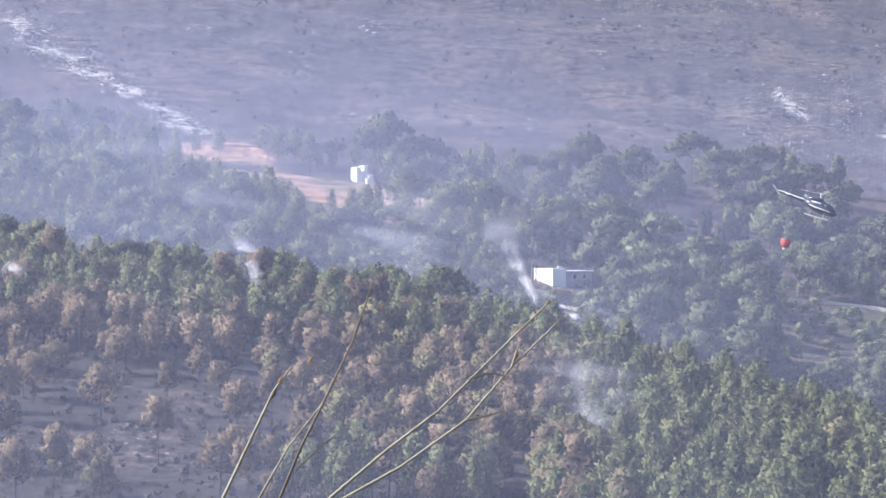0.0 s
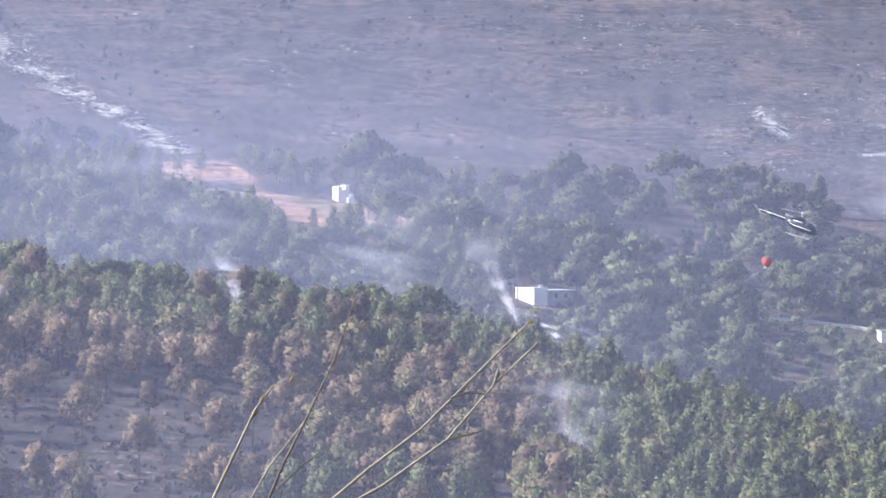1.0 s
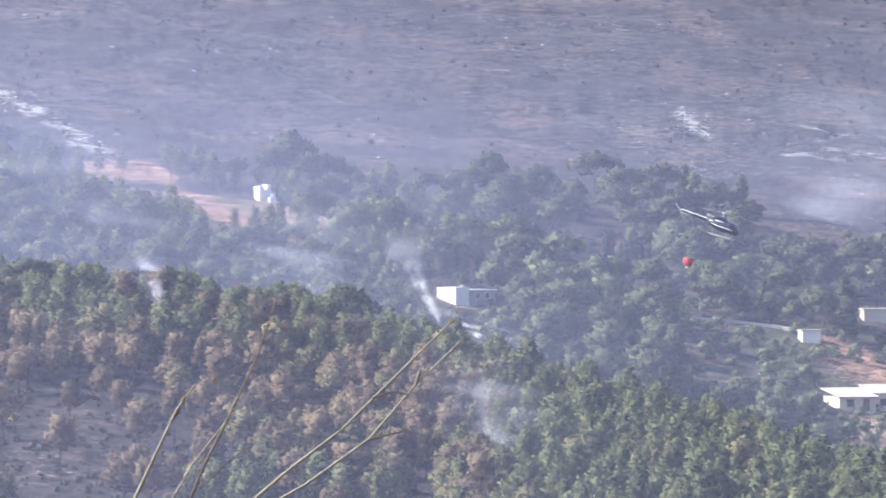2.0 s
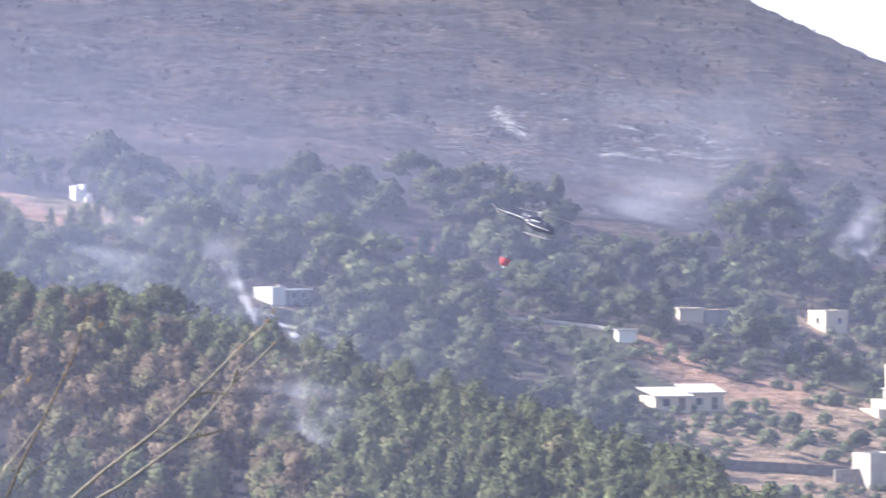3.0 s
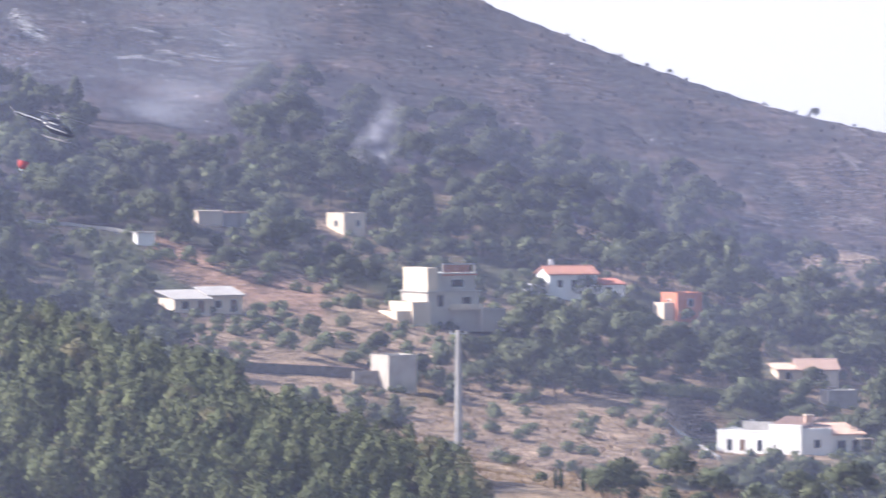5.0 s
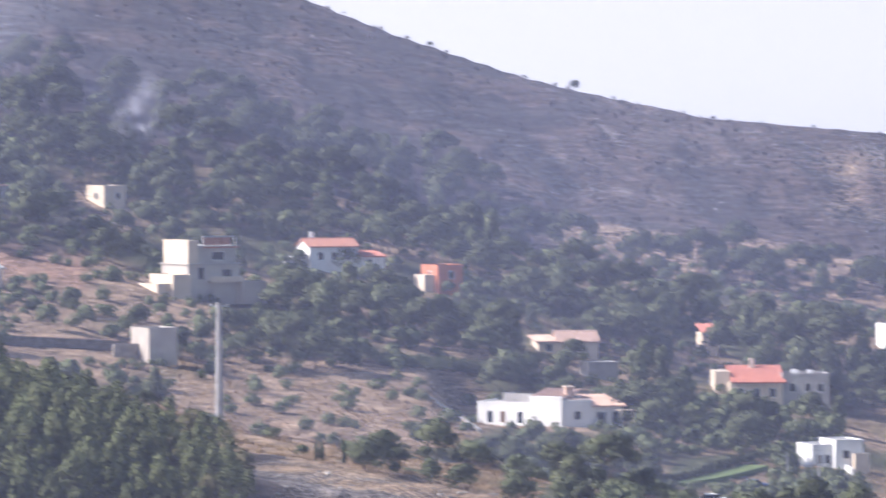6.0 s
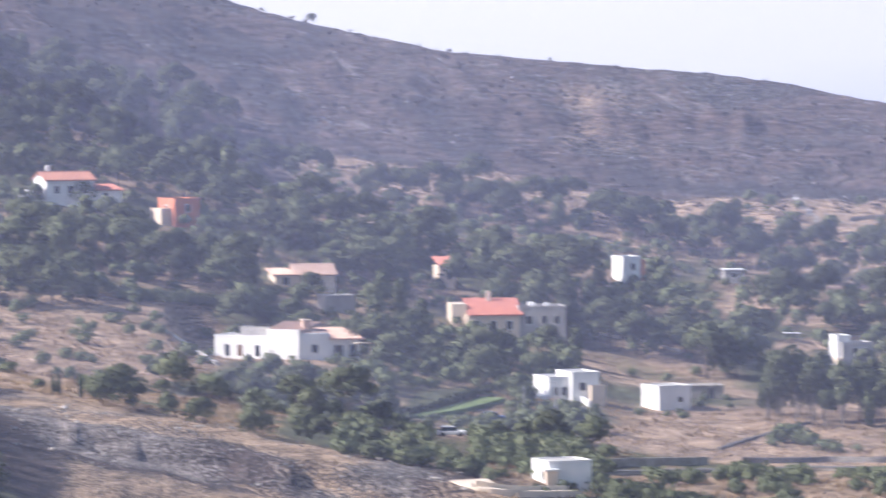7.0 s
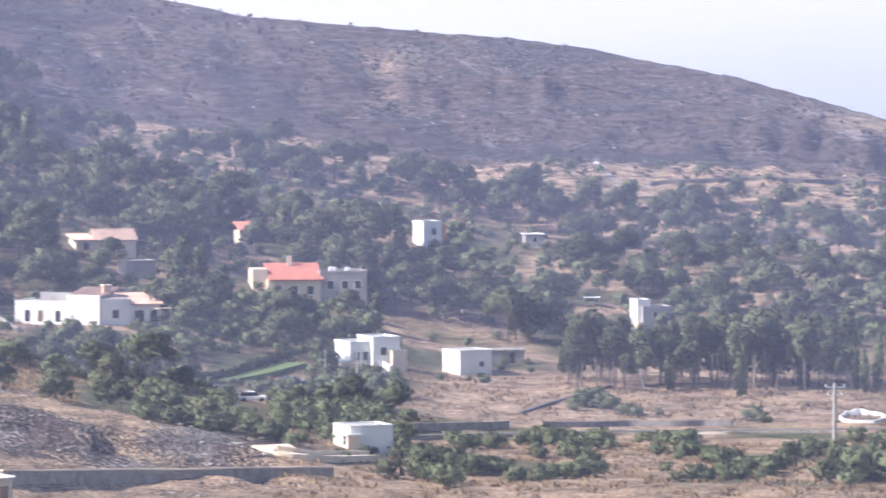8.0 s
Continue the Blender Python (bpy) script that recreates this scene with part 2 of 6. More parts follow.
        tone = nt.nodes.new("ShaderNodeSeparateColor")
        nt.links.new(cell.outputs["Color"], tone.inputs[0])
        at = nt.nodes.new("ShaderNodeAttribute")
        at.attribute_name = attr
        add = nt.nodes.new("ShaderNodeMath")
        add.operation = "ADD"
        nt.links.new(tone.outputs[0], add.inputs[0])
        nt.links.new(at.outputs["Fac"], add.inputs[1])
        chosen = nt.nodes.new("ShaderNodeMapRange")
        chosen.inputs["From Min"].default_value, chosen.inputs["From Max"].default_value = 1.0, 1.3
        chosen.inputs["To Max"].default_value = 0.85
        nt.links.new(add.outputs[0], chosen.inputs["Value"])
        both = nt.nodes.new("ShaderNodeMath")
        both.operation = "MULTIPLY"
        nt.links.new(near.outputs[0], both.inputs[0])
        nt.links.new(chosen.outputs[0], both.inputs[1])
        mx = nt.nodes.new("ShaderNodeMix")
        mx.data_type = "RGBA"
        nt.links.new(both.outputs[0], mx.inputs[0])
        nt.links.new(last, mx.inputs[6])
        mx.inputs[7].default_value = colour
        last = mx.outputs[2]
    nt.links.new(last, b.inputs["Base Color"])
    bn = nt.nodes.new("ShaderNodeBump")
    bn.inputs["Strength"].default_value, bn.inputs["Distance"].default_value = 1.0, 0.9
    nt.links.new(n2.outputs["Fac"], bn.inputs["Height"])
    nt.links.new(bn.outputs[0], b.inputs["Normal"])
    return m


def streak(u, v, pts, width):
    """How near (u, v) lies to a broken line of bearings and dips: 1 on it, 0 beyond its width."""
    best = 1e9
    for (a, b), (c, d) in zip(pts, pts[1:]):
        t = min(1, max(0, ((u - a) * (c - a) + (v - b) * (d - b)) / ((c - a) ** 2 + (d - b) ** 2)))
        best = min(best, math.hypot(u - a - t * (c - a), v - b - t * (d - b)))
    return max(0, 1 - best / width)


STONE_RUN = [(-660, 30), (-610, 85), (-540, 120), (-440, 165), (-370, 215), (-300, 260)]
CLAY_RUN = [(-370, 265), (-240, 275), (-150, 330), (-30, 375)]


def terrace(u, v):
    """How far up a terrace a place lies, from the wall at its foot (0) to the next (1)."""
    t = (v + 0.04 * (u - 3100) + 16 * noise.noise(Vector((u / 160, 0, 57)))) / 46
    return t - math.floor(t)


def cover(u, r, v):
    """Shares of the ground covers at a place."""
    x, y = xy(u, r)
    big = noise.noise(Vector((x / 60, y / 60, 11)))
    mid = noise.noise(Vector((x / 18, y / 30, 5)))
    c = dict.fromkeys((*GROUND_COLOURS, "stony", "clumps"), 0.0)
    foot = float(np.interp(u, US, FOOT_R))
    crest = float(np.interp(u, US, CREST_R))
    if r > foot - 25:
        up = smooth(foot - 25, foot + 15, r)
        right = smooth(1500, 2500, u)
        c["scorch"] = 0.44 + 0.6 * mid + 0.1 * big + 0.20 * right + 0.25 * noise.noise(Vector((x / 50, y / 7, 61)))
        c["rock"] = 0.12 + 0.25 * big + 0.10 * right + (0.15 + 0.35 * right) * noise.noise(Vector((x / 5, y / 22, 62))) + 0.2 * noise.noise(Vector(((x + 0.6 * y) / 14, (y - 0.6 * x) / 70, 63)))
        c["straw"] = right * (0.10 + 0.75 * big) + 0.7 * max(0, 1 - math.hypot((u - 2580) / 240, (v - 545) / 130)) + 0.68 * smooth(1850, 2200, u) * (1 - smooth(foot + 10, foot + 65 + 50 * big, r))
        c["ash"] = (0.14 - 0.12 * right) + 0.26 * noise.noise(Vector((x / 14, y / 12, 71))) + (0.35 + 0.9 * noise.noise(Vector((x / 6, y / 8, 81)))) * streak(u, v, STONE_RUN, 34)
        c["ash"] += (0.22 + 0.5 * noise.noise(Vector((x / 9, y / 5, 72)))) * max(0, 1 - math.hypot((u - 930 - (v - 220)) / 360, (v - 220) / 120)) + (0.16 + 0.5 * noise.noise(Vector((x / 8, y / 4, 73)))) * max(0, 1 - math.hypot((u - 905) / 130, (v - 380) / 22))
        c["ash"] += (0.36 + 0.5 * noise.noise(Vector((x / 4, y / 6, 83)))) * streak(u, v, [(690, 165), (735, 205)], 22) + 0.7 * streak(u, v, [(2962, 655), (3020, 720)], 12)
        c["clay"] = (0.7 + 0.6 * mid) * streak(u, v, CLAY_RUN, 34)
        c["green"] = (1 - up) * 0.3
        ashy = max(0, 1 - math.hypot((u - 900 - 0.7 * (v - 200)) / 330, (v - 200) / 120))
        c["stony"] = up * (0.20 + 0.60 * noise.noise(Vector((x / 30, y / 12, 64))) + 0.25 * big + 0.12 * right + 0.55 * ashy + 0.35 * right * smooth(45, 12, float(np.interp(u, RIDGE_U, RIDGE_R)) - r) + 0.45 * streak(u, v, STONE_RUN, 60))
        c["clumps"] = up * (0.52 + 0.5 * noise.noise(Vector((x / 40, y / 26, 65))) + 0.2 * mid - 0.25 * ashy)
        # a dark burnt hollow and an old track across the face
        c["clumps"] += 1.0 * max(0, 1 - math.hypot((u + 70) / 130, (v - 95) / 55)) + 0.9 * streak(u, v, [(-700, 55), (-430, 28), (-120, 34), (60, 60)], 16)
        c["scorch"] -= 1.0 * max(0, 1 - math.hypot((u + 70) / 130, (v - 95) / 55)) + 0.8 * streak(u, v, [(-700, 55), (-430, 28), (-120, 34), (60, 60)], 12)
    elif r > crest + 15:
        c["green"] = 0.5 + 0.4 * mid
        c["straw"] = 0.45 + 0.5 * big + 0.35 * smooth(1000, 1500, u)
        c["clay"] = 0.15 + 0.4 * noise.noise(Vector((x / 25, y / 25, 21))) + (0.7 + 0.6 * mid) * streak(u, v, CLAY_RUN, 36)
        c["clay"] += 0.8 * max(streak(u, v, [(950, 590), (1080, 640), (1230, 665)], 50), streak(u, v, [(530, 355), (570, 405)], 22), streak(u, v, [(1150, 790), (1330, 800)], 14))
        c["straw"] += 0.7 * max(0, 1 - math.hypot((u - 3050) / 480, (v - 1075) / 75)) + 0.9 * max(0, 1 - (math.hypot((u - 1660) / 340, (v - 915) / 95)) ** 3)
        c["green"] += 0.6 * streak(u, v, [(2300, 1030), (2420, 1010)], 26)
        c["scorch"] = 0.5
        bare = max(0, 1 - math.hypot((u - 1210) / 260, (v - 755) / 125) ** 3)
        c["straw"] += 0.55 * bare
        c["green"] -= 0.3 * bare
        if u > 2880 and v < 930:
            open_tread = smooth(2880, 3020, u) * smooth(0.5, 0.65, terrace(u, v))
            c["straw"] += 0.5 * open_tread
            c["green"] -= 0.35 * open_tread
        dry = max(0, 1 - math.hypot((u - 3050) / 480, (v - 1075) / 75), 1 - math.hypot((u - 1660) / 340, (v - 915) / 95) ** 3, streak(u, v, [(950, 590), (1080, 640), (1230, 665)], 40))
        c["green"] *= 1 - 0.8 * min(1, 1.5 * dry)
    else:
        burnt = 1 - smooth(250, 520, u)
        uu = u + 110 * mid + 60 * big
        slab = smooth(1480, 1640, uu) * (1 - smooth(2300, 2460, uu)) * smooth(572, 596, r + 14 * mid)
        field = max(smooth(2330, 2480, uu), smooth(1600, 1700, u) * (1 - smooth(572, 596, r + 14 * mid)))
        c["scorch"] = (0.55 * (1 - burnt)) + burnt * (0.26 + 0.5 * mid + 0.3 * noise.noise(Vector((x / 5, y / 5, 67))))
        c["ash"] = burnt * (0.06 + 0.4 * noise.noise(Vector((x / 7, y / 9, 4))))
        c["green"] = (1 - burnt) * (1 - slab) * (0.35 + 0.5 * mid)
        c["stony"] = burnt * (0.08 + 0.4 * mid) + slab * 0.2
        c["clumps"] = burnt * (0.6 + 0.4 * mid)
        c["rock"] = slab * (0.62 + 0.5 * mid)
        c["straw"] = slab * (0.16 + 0.4 * big + 0.3 * smooth(603, 612, r) + 0.5 * noise.noise(Vector((x / 12, y / 6, 66)))) + field * (0.75 + 0.4 * big)
    return c


def build_ground():
    us = [784 + k / TICK for k in np.radians(np.arange(-180, -15, 5.0))]
    us = us + list(np.arange(-1500, 4301, 12.0)) + [784 + k / TICK for k in np.radians(np.arange(25, 180, 5.0))]
    rs = [0.6, 2.5, 6, 12, 30, 60, 150, 300, 400, 470, 510] + list(np.arange(530, 1020, 3.7)) + list(np.arange(1020, 1560, 3.0)) + [1600, 1700, 1850, 2100, 2600, 3200, 4000, 4800]
    n, w = len(us), len(rs)
    verts, masks = [(0, 0, EYE - 1.65)], {k: [0.0] for k in (*GROUND_COLOURS, "stony", "clumps") if k != "char"}
    for u in us:
        for r in rs:
            x, y = xy(u, r)
            z = ground_z(u, r)
            verts.append((x, y, z))
            if 500 < r < 1700 and -1600 < u < 4400:
                c = cover(u, r, LEVEL + (EYE - z) / r / TICK)
            else:
                c = {"green": 0.5, "straw": 0.5}
            for k in masks:
                masks[k].append(c.get(k, 0.0))
    faces = []
    for i in range(n):
        j = (i + 1) % n
        a, b = 1 + i * w, 1 + j * w
        faces.append((0, b, a))
        faces += [(a + k, b + k, b + k + 1, a + k + 1) for k in range(w - 1)]
    me = mesh_from("ground", verts, faces, [ground_material()], smooth_shade=True)
    for k, vals in masks.items():
        at = me.attributes.new(k, "FLOAT", "POINT")
        at.data.foreach_set("value", vals)
    return tagged(new("ground", me), "burnt and dry hillsides with stony soil", "ground", kind="structure")


ground = build_ground()


# ---- materials of things ----
PINE = material("pine_needles", [(0.100, 0.124, 0.064), (0.148, 0.170, 0.086), (0.200, 0.214, 0.114)], 0.6, 0.85, spread=0.25, island=0.12, leaf=0.3)
DARK_PINE = material("dark_needles", [(0.070, 0.088, 0.052), (0.110, 0.128, 0.074), (0.160, 0.172, 0.100)], 0.4, 0.85, spread=0.35, island=0.12, leaf=0.3)
BURNT = material("scorched_needles", [(0.150, 0.116, 0.080), (0.196, 0.154, 0.108), (0.248, 0.198, 0.144)], 0.6, 0.9, spread=0.28, island=0.1, leaf=0.4)
HALF_BURNT = material("singed_needles", [(0.10, 0.098, 0.052), (0.16, 0.150, 0.085), (0.22, 0.20, 0.12)], 0.6, 0.9, spread=0.25, island=0.14, leaf=0.3)
OLIVE = material("shrub_leaves", [(0.090, 0.112, 0.064), (0.135, 0.158, 0.090), (0.190, 0.208, 0.124)], 0.5, 0.85, spread=0.35, island=0.12, leaf=0.3)
CYPRESS = material("cypress_leaves", [(0.032, 0.052, 0.030), (0.065, 0.088, 0.048)], 0.6, 0.85, spread=0.2, island=0.12, leaf=0.3)
SCRUB = material("charred_twigs", [(0.030, 0.026, 0.024), (0.085, 0.070, 0.056)], 0.6, 0.95, spread=0.3, island=0.3)
BARK = material("bark", [(0.055, 0.045, 0.038), (0.14, 0.115, 0.095)], 2.0, 0.95, bump=0.05, spread=0.2)
CHARRED = material("charred_bark", [(0.015, 0.014, 0.014), (0.05, 0.045, 0.042)], 2.0, 0.95, bump=0.05, spread=0.2)
PALE_BARK = material("pale_bark", [(0.11, 0.10, 0.09), (0.21, 0.19, 0.17)], 2.0, 0.95, bump=0.05, spread=0.2)
WHITE = material("white_plaster", [(0.66, 0.66, 0.66), (0.84, 0.84, 0.83)], 0.35, 0.85, bump=0.01, fine=12)
CREAM = material("cream_plaster", [(0.58, 0.48, 0.37), (0.75, 0.64, 0.52)], 0.35, 0.85, bump=0.01, fine=12)
GREY = material("grey_render", [(0.26, 0.25, 0.25), (0.42, 0.41, 0.40)], 0.4, 0.9, bump=0.02, fine=10)
DULL = material("dull_cream_render", [(0.40, 0.36, 0.33), (0.56, 0.51, 0.46)], 0.4, 0.9, bump=0.02, fine=10)
BRICK = material("hollow_brick", [(0.34, 0.15, 0.10), (0.48, 0.25, 0.18)], 1.2, 0.9, fine=8)
STONE = material("stone_wall", [(0.20, 0.18, 0.16), (0.38, 0.35, 0.31)], 0.8, 0.95, bump=0.05, fine=8)
DRY_STONE = material("dry_stone", [(0.10, 0.095, 0.09), (0.22, 0.20, 0.185)], 0.9, 0.95, bump=0.08, fine=8)
CONCRETE = material("concrete", [(0.34, 0.33, 0.31), (0.52, 0.50, 0.47)], 0.5, 0.9, bump=0.01, fine=9)
TERRACOTTA = material("terracotta", [(0.42, 0.155, 0.110), (0.56, 0.24, 0.175)], 0.9, 0.85, fine=7, spread=0.12)
PALE_TILE = material("weathered_tile", [(0.47, 0.31, 0.24), (0.65, 0.48, 0.39)], 0.9, 0.85, fine=7, spread=0.12)
ORANGE = material("orange_render", [(0.46, 0.15, 0.085), (0.60, 0.24, 0.14)], 0.4, 0.85, fine=10)
SHEET = material("pale_roof_sheet", [(0.36, 0.34, 0.33), (0.52, 0.50, 0.48)], 0.6, 0.75, fine=8)
ASPHALT = material("asphalt", [(0.09, 0.09, 0.09), (0.17, 0.165, 0.16)], 0.5, 0.95, fine=12)
DARK = material("dark_paint", [(0.03, 0.03, 0.033), (0.06, 0.06, 0.06)], 1.0, 0.6)
WOOD = material("brown_wood", [(0.10, 0.06, 0.035), (0.20, 0.12, 0.07)], 2.0, 0.7)
GLASS = material("window_glass", [(0.02, 0.025, 0.03), (0.04, 0.045, 0.05)], 1.0, 0.08)
STEEL = material("galvanised_steel", [(0.32, 0.33, 0.34), (0.48, 0.49, 0.50)], 2.0, 0.5, metal=0.3)


# ---- helpers for things ----
def part(name, me, mat, parent, label=""):
    """Links a bmesh or a mesh as one object under a thing or a part."""
    if isinstance(me, bmesh.types.BMesh):
        data = bpy.data.meshes.new(name)
        me.to_mesh(data)
        me.free()
    else:
        data = me
    if mat is not None and not data.materials:
        data.materials.append(mat)
    ob = new(name, data)
    ob.parent = parent
    return tagged(ob, label)


def thing(name, at, turn, label, category, group="", kind=""):
    ob = new(name)
    ob.empty_display_size = 0.5
    ob.matrix_basis = Matrix.Translation(at) @ Matrix.Rotation(radians(turn), 4, "Z")
    return tagged(ob, label, category, group, kind)


def box(bm, x0, x1, y0, y1, z0, z1, bevel=0.0):
    vs = [bm.verts.new((x, y, z)) for z in (z0, z1) for y in (y0, y1) for x in (x0, x1)]
    fs = [bm.faces.new([vs[k] for k in q]) for q in ((0, 2, 3, 1), (4, 5, 7, 6), (0, 1, 5, 4), (2, 6, 7, 3), (0, 4, 6, 2), (1, 3, 7, 5))]
    if bevel:
        es = {e for f in fs for e in f.edges}
        bmesh.ops.bevel(bm, geom=list(es), offset=bevel, segments=1, affect="EDGES")
    return bm


def boxes(*dims, bevel=0.0):
    bm = bmesh.new()
    for d in dims:
        box(bm, *d, bevel=bevel)
    return bm


def tube(bm, pts, radii, sides=6):
    """A tapered tube along points."""
    rings = []
    for k, p in enumerate(pts):
        p = Vector(p)
        d = Vector(pts[min(k + 1, len(pts) - 1)]) - Vector(pts[max(k - 1, 0)])
        q = d.to_track_quat("Z", "Y")
        rings.append([bm.verts.new(p + q @ Vector((math.cos(a) * radii[k], math.sin(a) * radii[k], 0))) for a in [2 * math.pi * s / sides for s in range(sides)]])
    for a, b in zip(rings, rings[1:]):
        for s in range(sides):
            bm.faces.new((a[s], a[(s + 1) % sides], b[(s + 1) % sides], b[s]))
    bm.faces.new(rings[0][::-1])
    bm.faces.new(rings[-1])
    return bm


# ---- trees ----
def leaf_cards(lobes, count, size, rng, whole=True):
    """Many small leaf sprays set round a set of lobes (centre and radii), with normals that bulge out of each lobe."""
    out, normals = [], []
    heart = np.mean([c for c, _ in lobes], axis=0)
    for c, rad in lobes:
        c, rad = np.array(c), np.array(rad)
        d = rng.normal(size=(count, 3))
        d /= np.linalg.norm(d, axis=1)[:, None]
        p = c + d * rad * rng.uniform(0.6, 1.06, (count, 1))
        nrm = d / rad + rng.normal(size=(count, 3)) * 0.32 / rad.mean()
        nrm /= np.linalg.norm(nrm, axis=1)[:, None]
        t = np.cross(nrm, rng.normal(size=(count, 3)))
        t /= np.linalg.norm(t, axis=1)[:, None]
        b = np.cross(nrm, t)
        s = size * rng.uniform(0.6, 1.5, (count, 1))
        k = rng.uniform(0.35, 0.75, (count, 2, 1))
        tip = b * rng.uniform(0.6, 1.2, (count, 1)) + nrm * 0.3 + np.array([0, 0, 0.3])
        q = np.stack([p - t * s * k[:, 0], p + t * s * k[:, 1], p + tip * s], 1)
        out.append(q)
        away = (q - heart) / (np.linalg.norm(q - heart, axis=2)[:, :, None] + 0.1)
        bulge = (q - c) / rad ** 2 + (1.3 * away if whole else 0) / rad.mean() + rng.normal(size=(count, 1, 3)) * 0.22 / rad.mean()
        normals.append(bulge / np.linalg.norm(bulge, axis=2)[:, :, None])
    return np.concatenate(out), np.concatenate(normals)


def cards_mesh(name, cards, mat):
    cards, normals = cards
    n = len(cards)
    me = mesh_from(name, cards.reshape(-1, 3).tolist(), np.arange(n * 3).reshape(n, 3).tolist(), [mat], smooth_shade=True)
    me.normals_split_custom_set_from_vertices(normals.reshape(-1, 3).tolist())
    return me


def lobes_for(kind, h, rng):
    out = []
    if kind == "pine":
        n = rng.integers(18, 23)
        wide = h * 0.17
        for k in range(n):
            f = (k + 0.5) / n
            z = h * (0.26 + 0.66 * f)
            reach = wide * 1.1 * math.sqrt(max(0.05, 1 - f * f)) * rng.uniform(0.45, 1.1)
            a = k * 2.4 + rng.uniform(-0.5, 0.5)
            r = h * rng.uniform(0.062, 0.102) * (1.08 - 0.18 * f)
            out.append(((math.cos(a) * reach, math.sin(a) * reach, z), (r, r, r * rng.uniform(1.0, 1.7))))
    elif kind == "broad":
        n = rng.integers(12, 16)
        for k in range(n):
            f = (k + 0.5) / n
            a = k * 2.4 + rng.uniform(-0.5, 0.5)
            reach = h * 0.27 * math.sqrt(max(0.06, 1 - (1.6 * f - 0.6) ** 2)) * rng.uniform(0.5, 1.08)
            r = h * rng.uniform(0.10, 0.15)
            out.append(((math.cos(a) * reach, math.sin(a) * reach, h * (0.40 + 0.50 * f)), (r, r, r * rng.uniform(0.8, 1.15))))
    elif kind == "umbrella":
        n = 15
        for k in range(n):
            a = k * 2.4
            reach = h * 0.38 * math.sqrt((k + 0.3) / n) * rng.uniform(0.8, 1.2)
            r = h * rng.uniform(0.10, 0.16)
            out.append(((math.cos(a) * reach, math.sin(a) * reach, h * (0.84 - 0.30 * (reach / (h * 0.4)) ** 2) * rng.uniform(0.93, 1.05)), (r, r, r * 0.62)))
    elif kind == "round":
        for k in range(12):
            a = k * 2.4 + rng.uniform(-0.4, 0.4)
            reach = h * 0.33 * math.sqrt((k + 0.2) / 12) * rng.uniform(0.8, 1.15)
            r = h * rng.uniform(0.13, 0.22)
            out.append(((math.cos(a) * reach, math.sin(a) * reach, h * (0.76 - 0.45 * (reach / (h * 0.36)) ** 2 * rng.uniform(0.5, 1.1))), (r, r, r * 0.85)))
    elif kind == "tall":
        for k in range(8):
            f = (k + 0.5) / 8
            a = k * 2.4
            reach = h * 0.13 * rng.uniform(0.4, 1.1)
            r = h * rng.uniform(0.085, 0.125)
            out.append(((math.cos(a) * reach, math.sin(a) * reach, h * (0.56 + 0.38 * f)), (r, r, r * 1.0)))
    elif kind == "cypress":
        for k in range(7):
            f = k / 6
            r = h * 0.10 * (math.sin(math.pi * (0.18 + 0.74 * f)) + 0.15)
            out.append(((rng.uniform(-0.1, 0.1), rng.uniform(-0.1, 0.1), h * (0.12 + 0.78 * f)), (r, r, h * 0.12)))
    elif kind == "bush":
        for k in range(5):
            a = k * 2.4
            reach = h * 0.42 * math.sqrt(k / 5)
            r = h * rng.uniform(0.36, 0.48)
            out.append(((math.cos(a) * reach, math.sin(a) * reach, h * rng.uniform(0.30, 0.58)), (r, r, r * 0.85)))
    return out


def tree_kind(name, kind, h, per, card, leaf, bark, label, seed, trunk_share=0.8):
    """One tree of a kind, as a trunk mesh and a crown mesh."""
    rng = np.random.default_rng(seed)
    lobes = lobes_for(kind, h, rng)
    cards = leaf_cards(lobes, per, card, rng)
    crown = cards_mesh(name + "_crown", cards, leaf)
    bm = bmesh.new()
    lean = rng.uniform(-0.04, 0.04, 2) * h
    top = h * trunk_share
    w = h * 0.013 + 0.025
    tube(bm, [(0, 0, -0.6), (lean[0] * 0.3, lean[1] * 0.3, top * 0.4), (lean[0], lean[1], top)], [w, w * 0.75, w * 0.25], 5)
    for c, r in lobes[:: 2 if kind in ("pine", "broad", "umbrella", "tall") else 4]:
        z0 = max(0.1, min(top * 0.85, c[2] - 0.12 * h))
        tube(bm, [(lean[0] * z0 / top, lean[1] * z0 / top, z0), c], [w * 0.45, w * 0.15], 4)
    me = bpy.data.meshes.new(name + "_trunk")
    bm.to_mesh(me)
    bm.free()
    me.materials.append(bark)
    return dict(name=name, h=h, bulge=cards[1].reshape(-1, 3), crown=crown, trunk=me, label=label, width=max(math.hypot(c[0], c[1]) + r[0] for c, r in lobes))


def arrays(me):
    n = len(me.vertices)
    co = np.empty(n * 3, np.float32)
    me.vertices.foreach_get("co", co)
    return co.reshape(-1, 3), [tuple(p.vertices) for p in me.polygons]


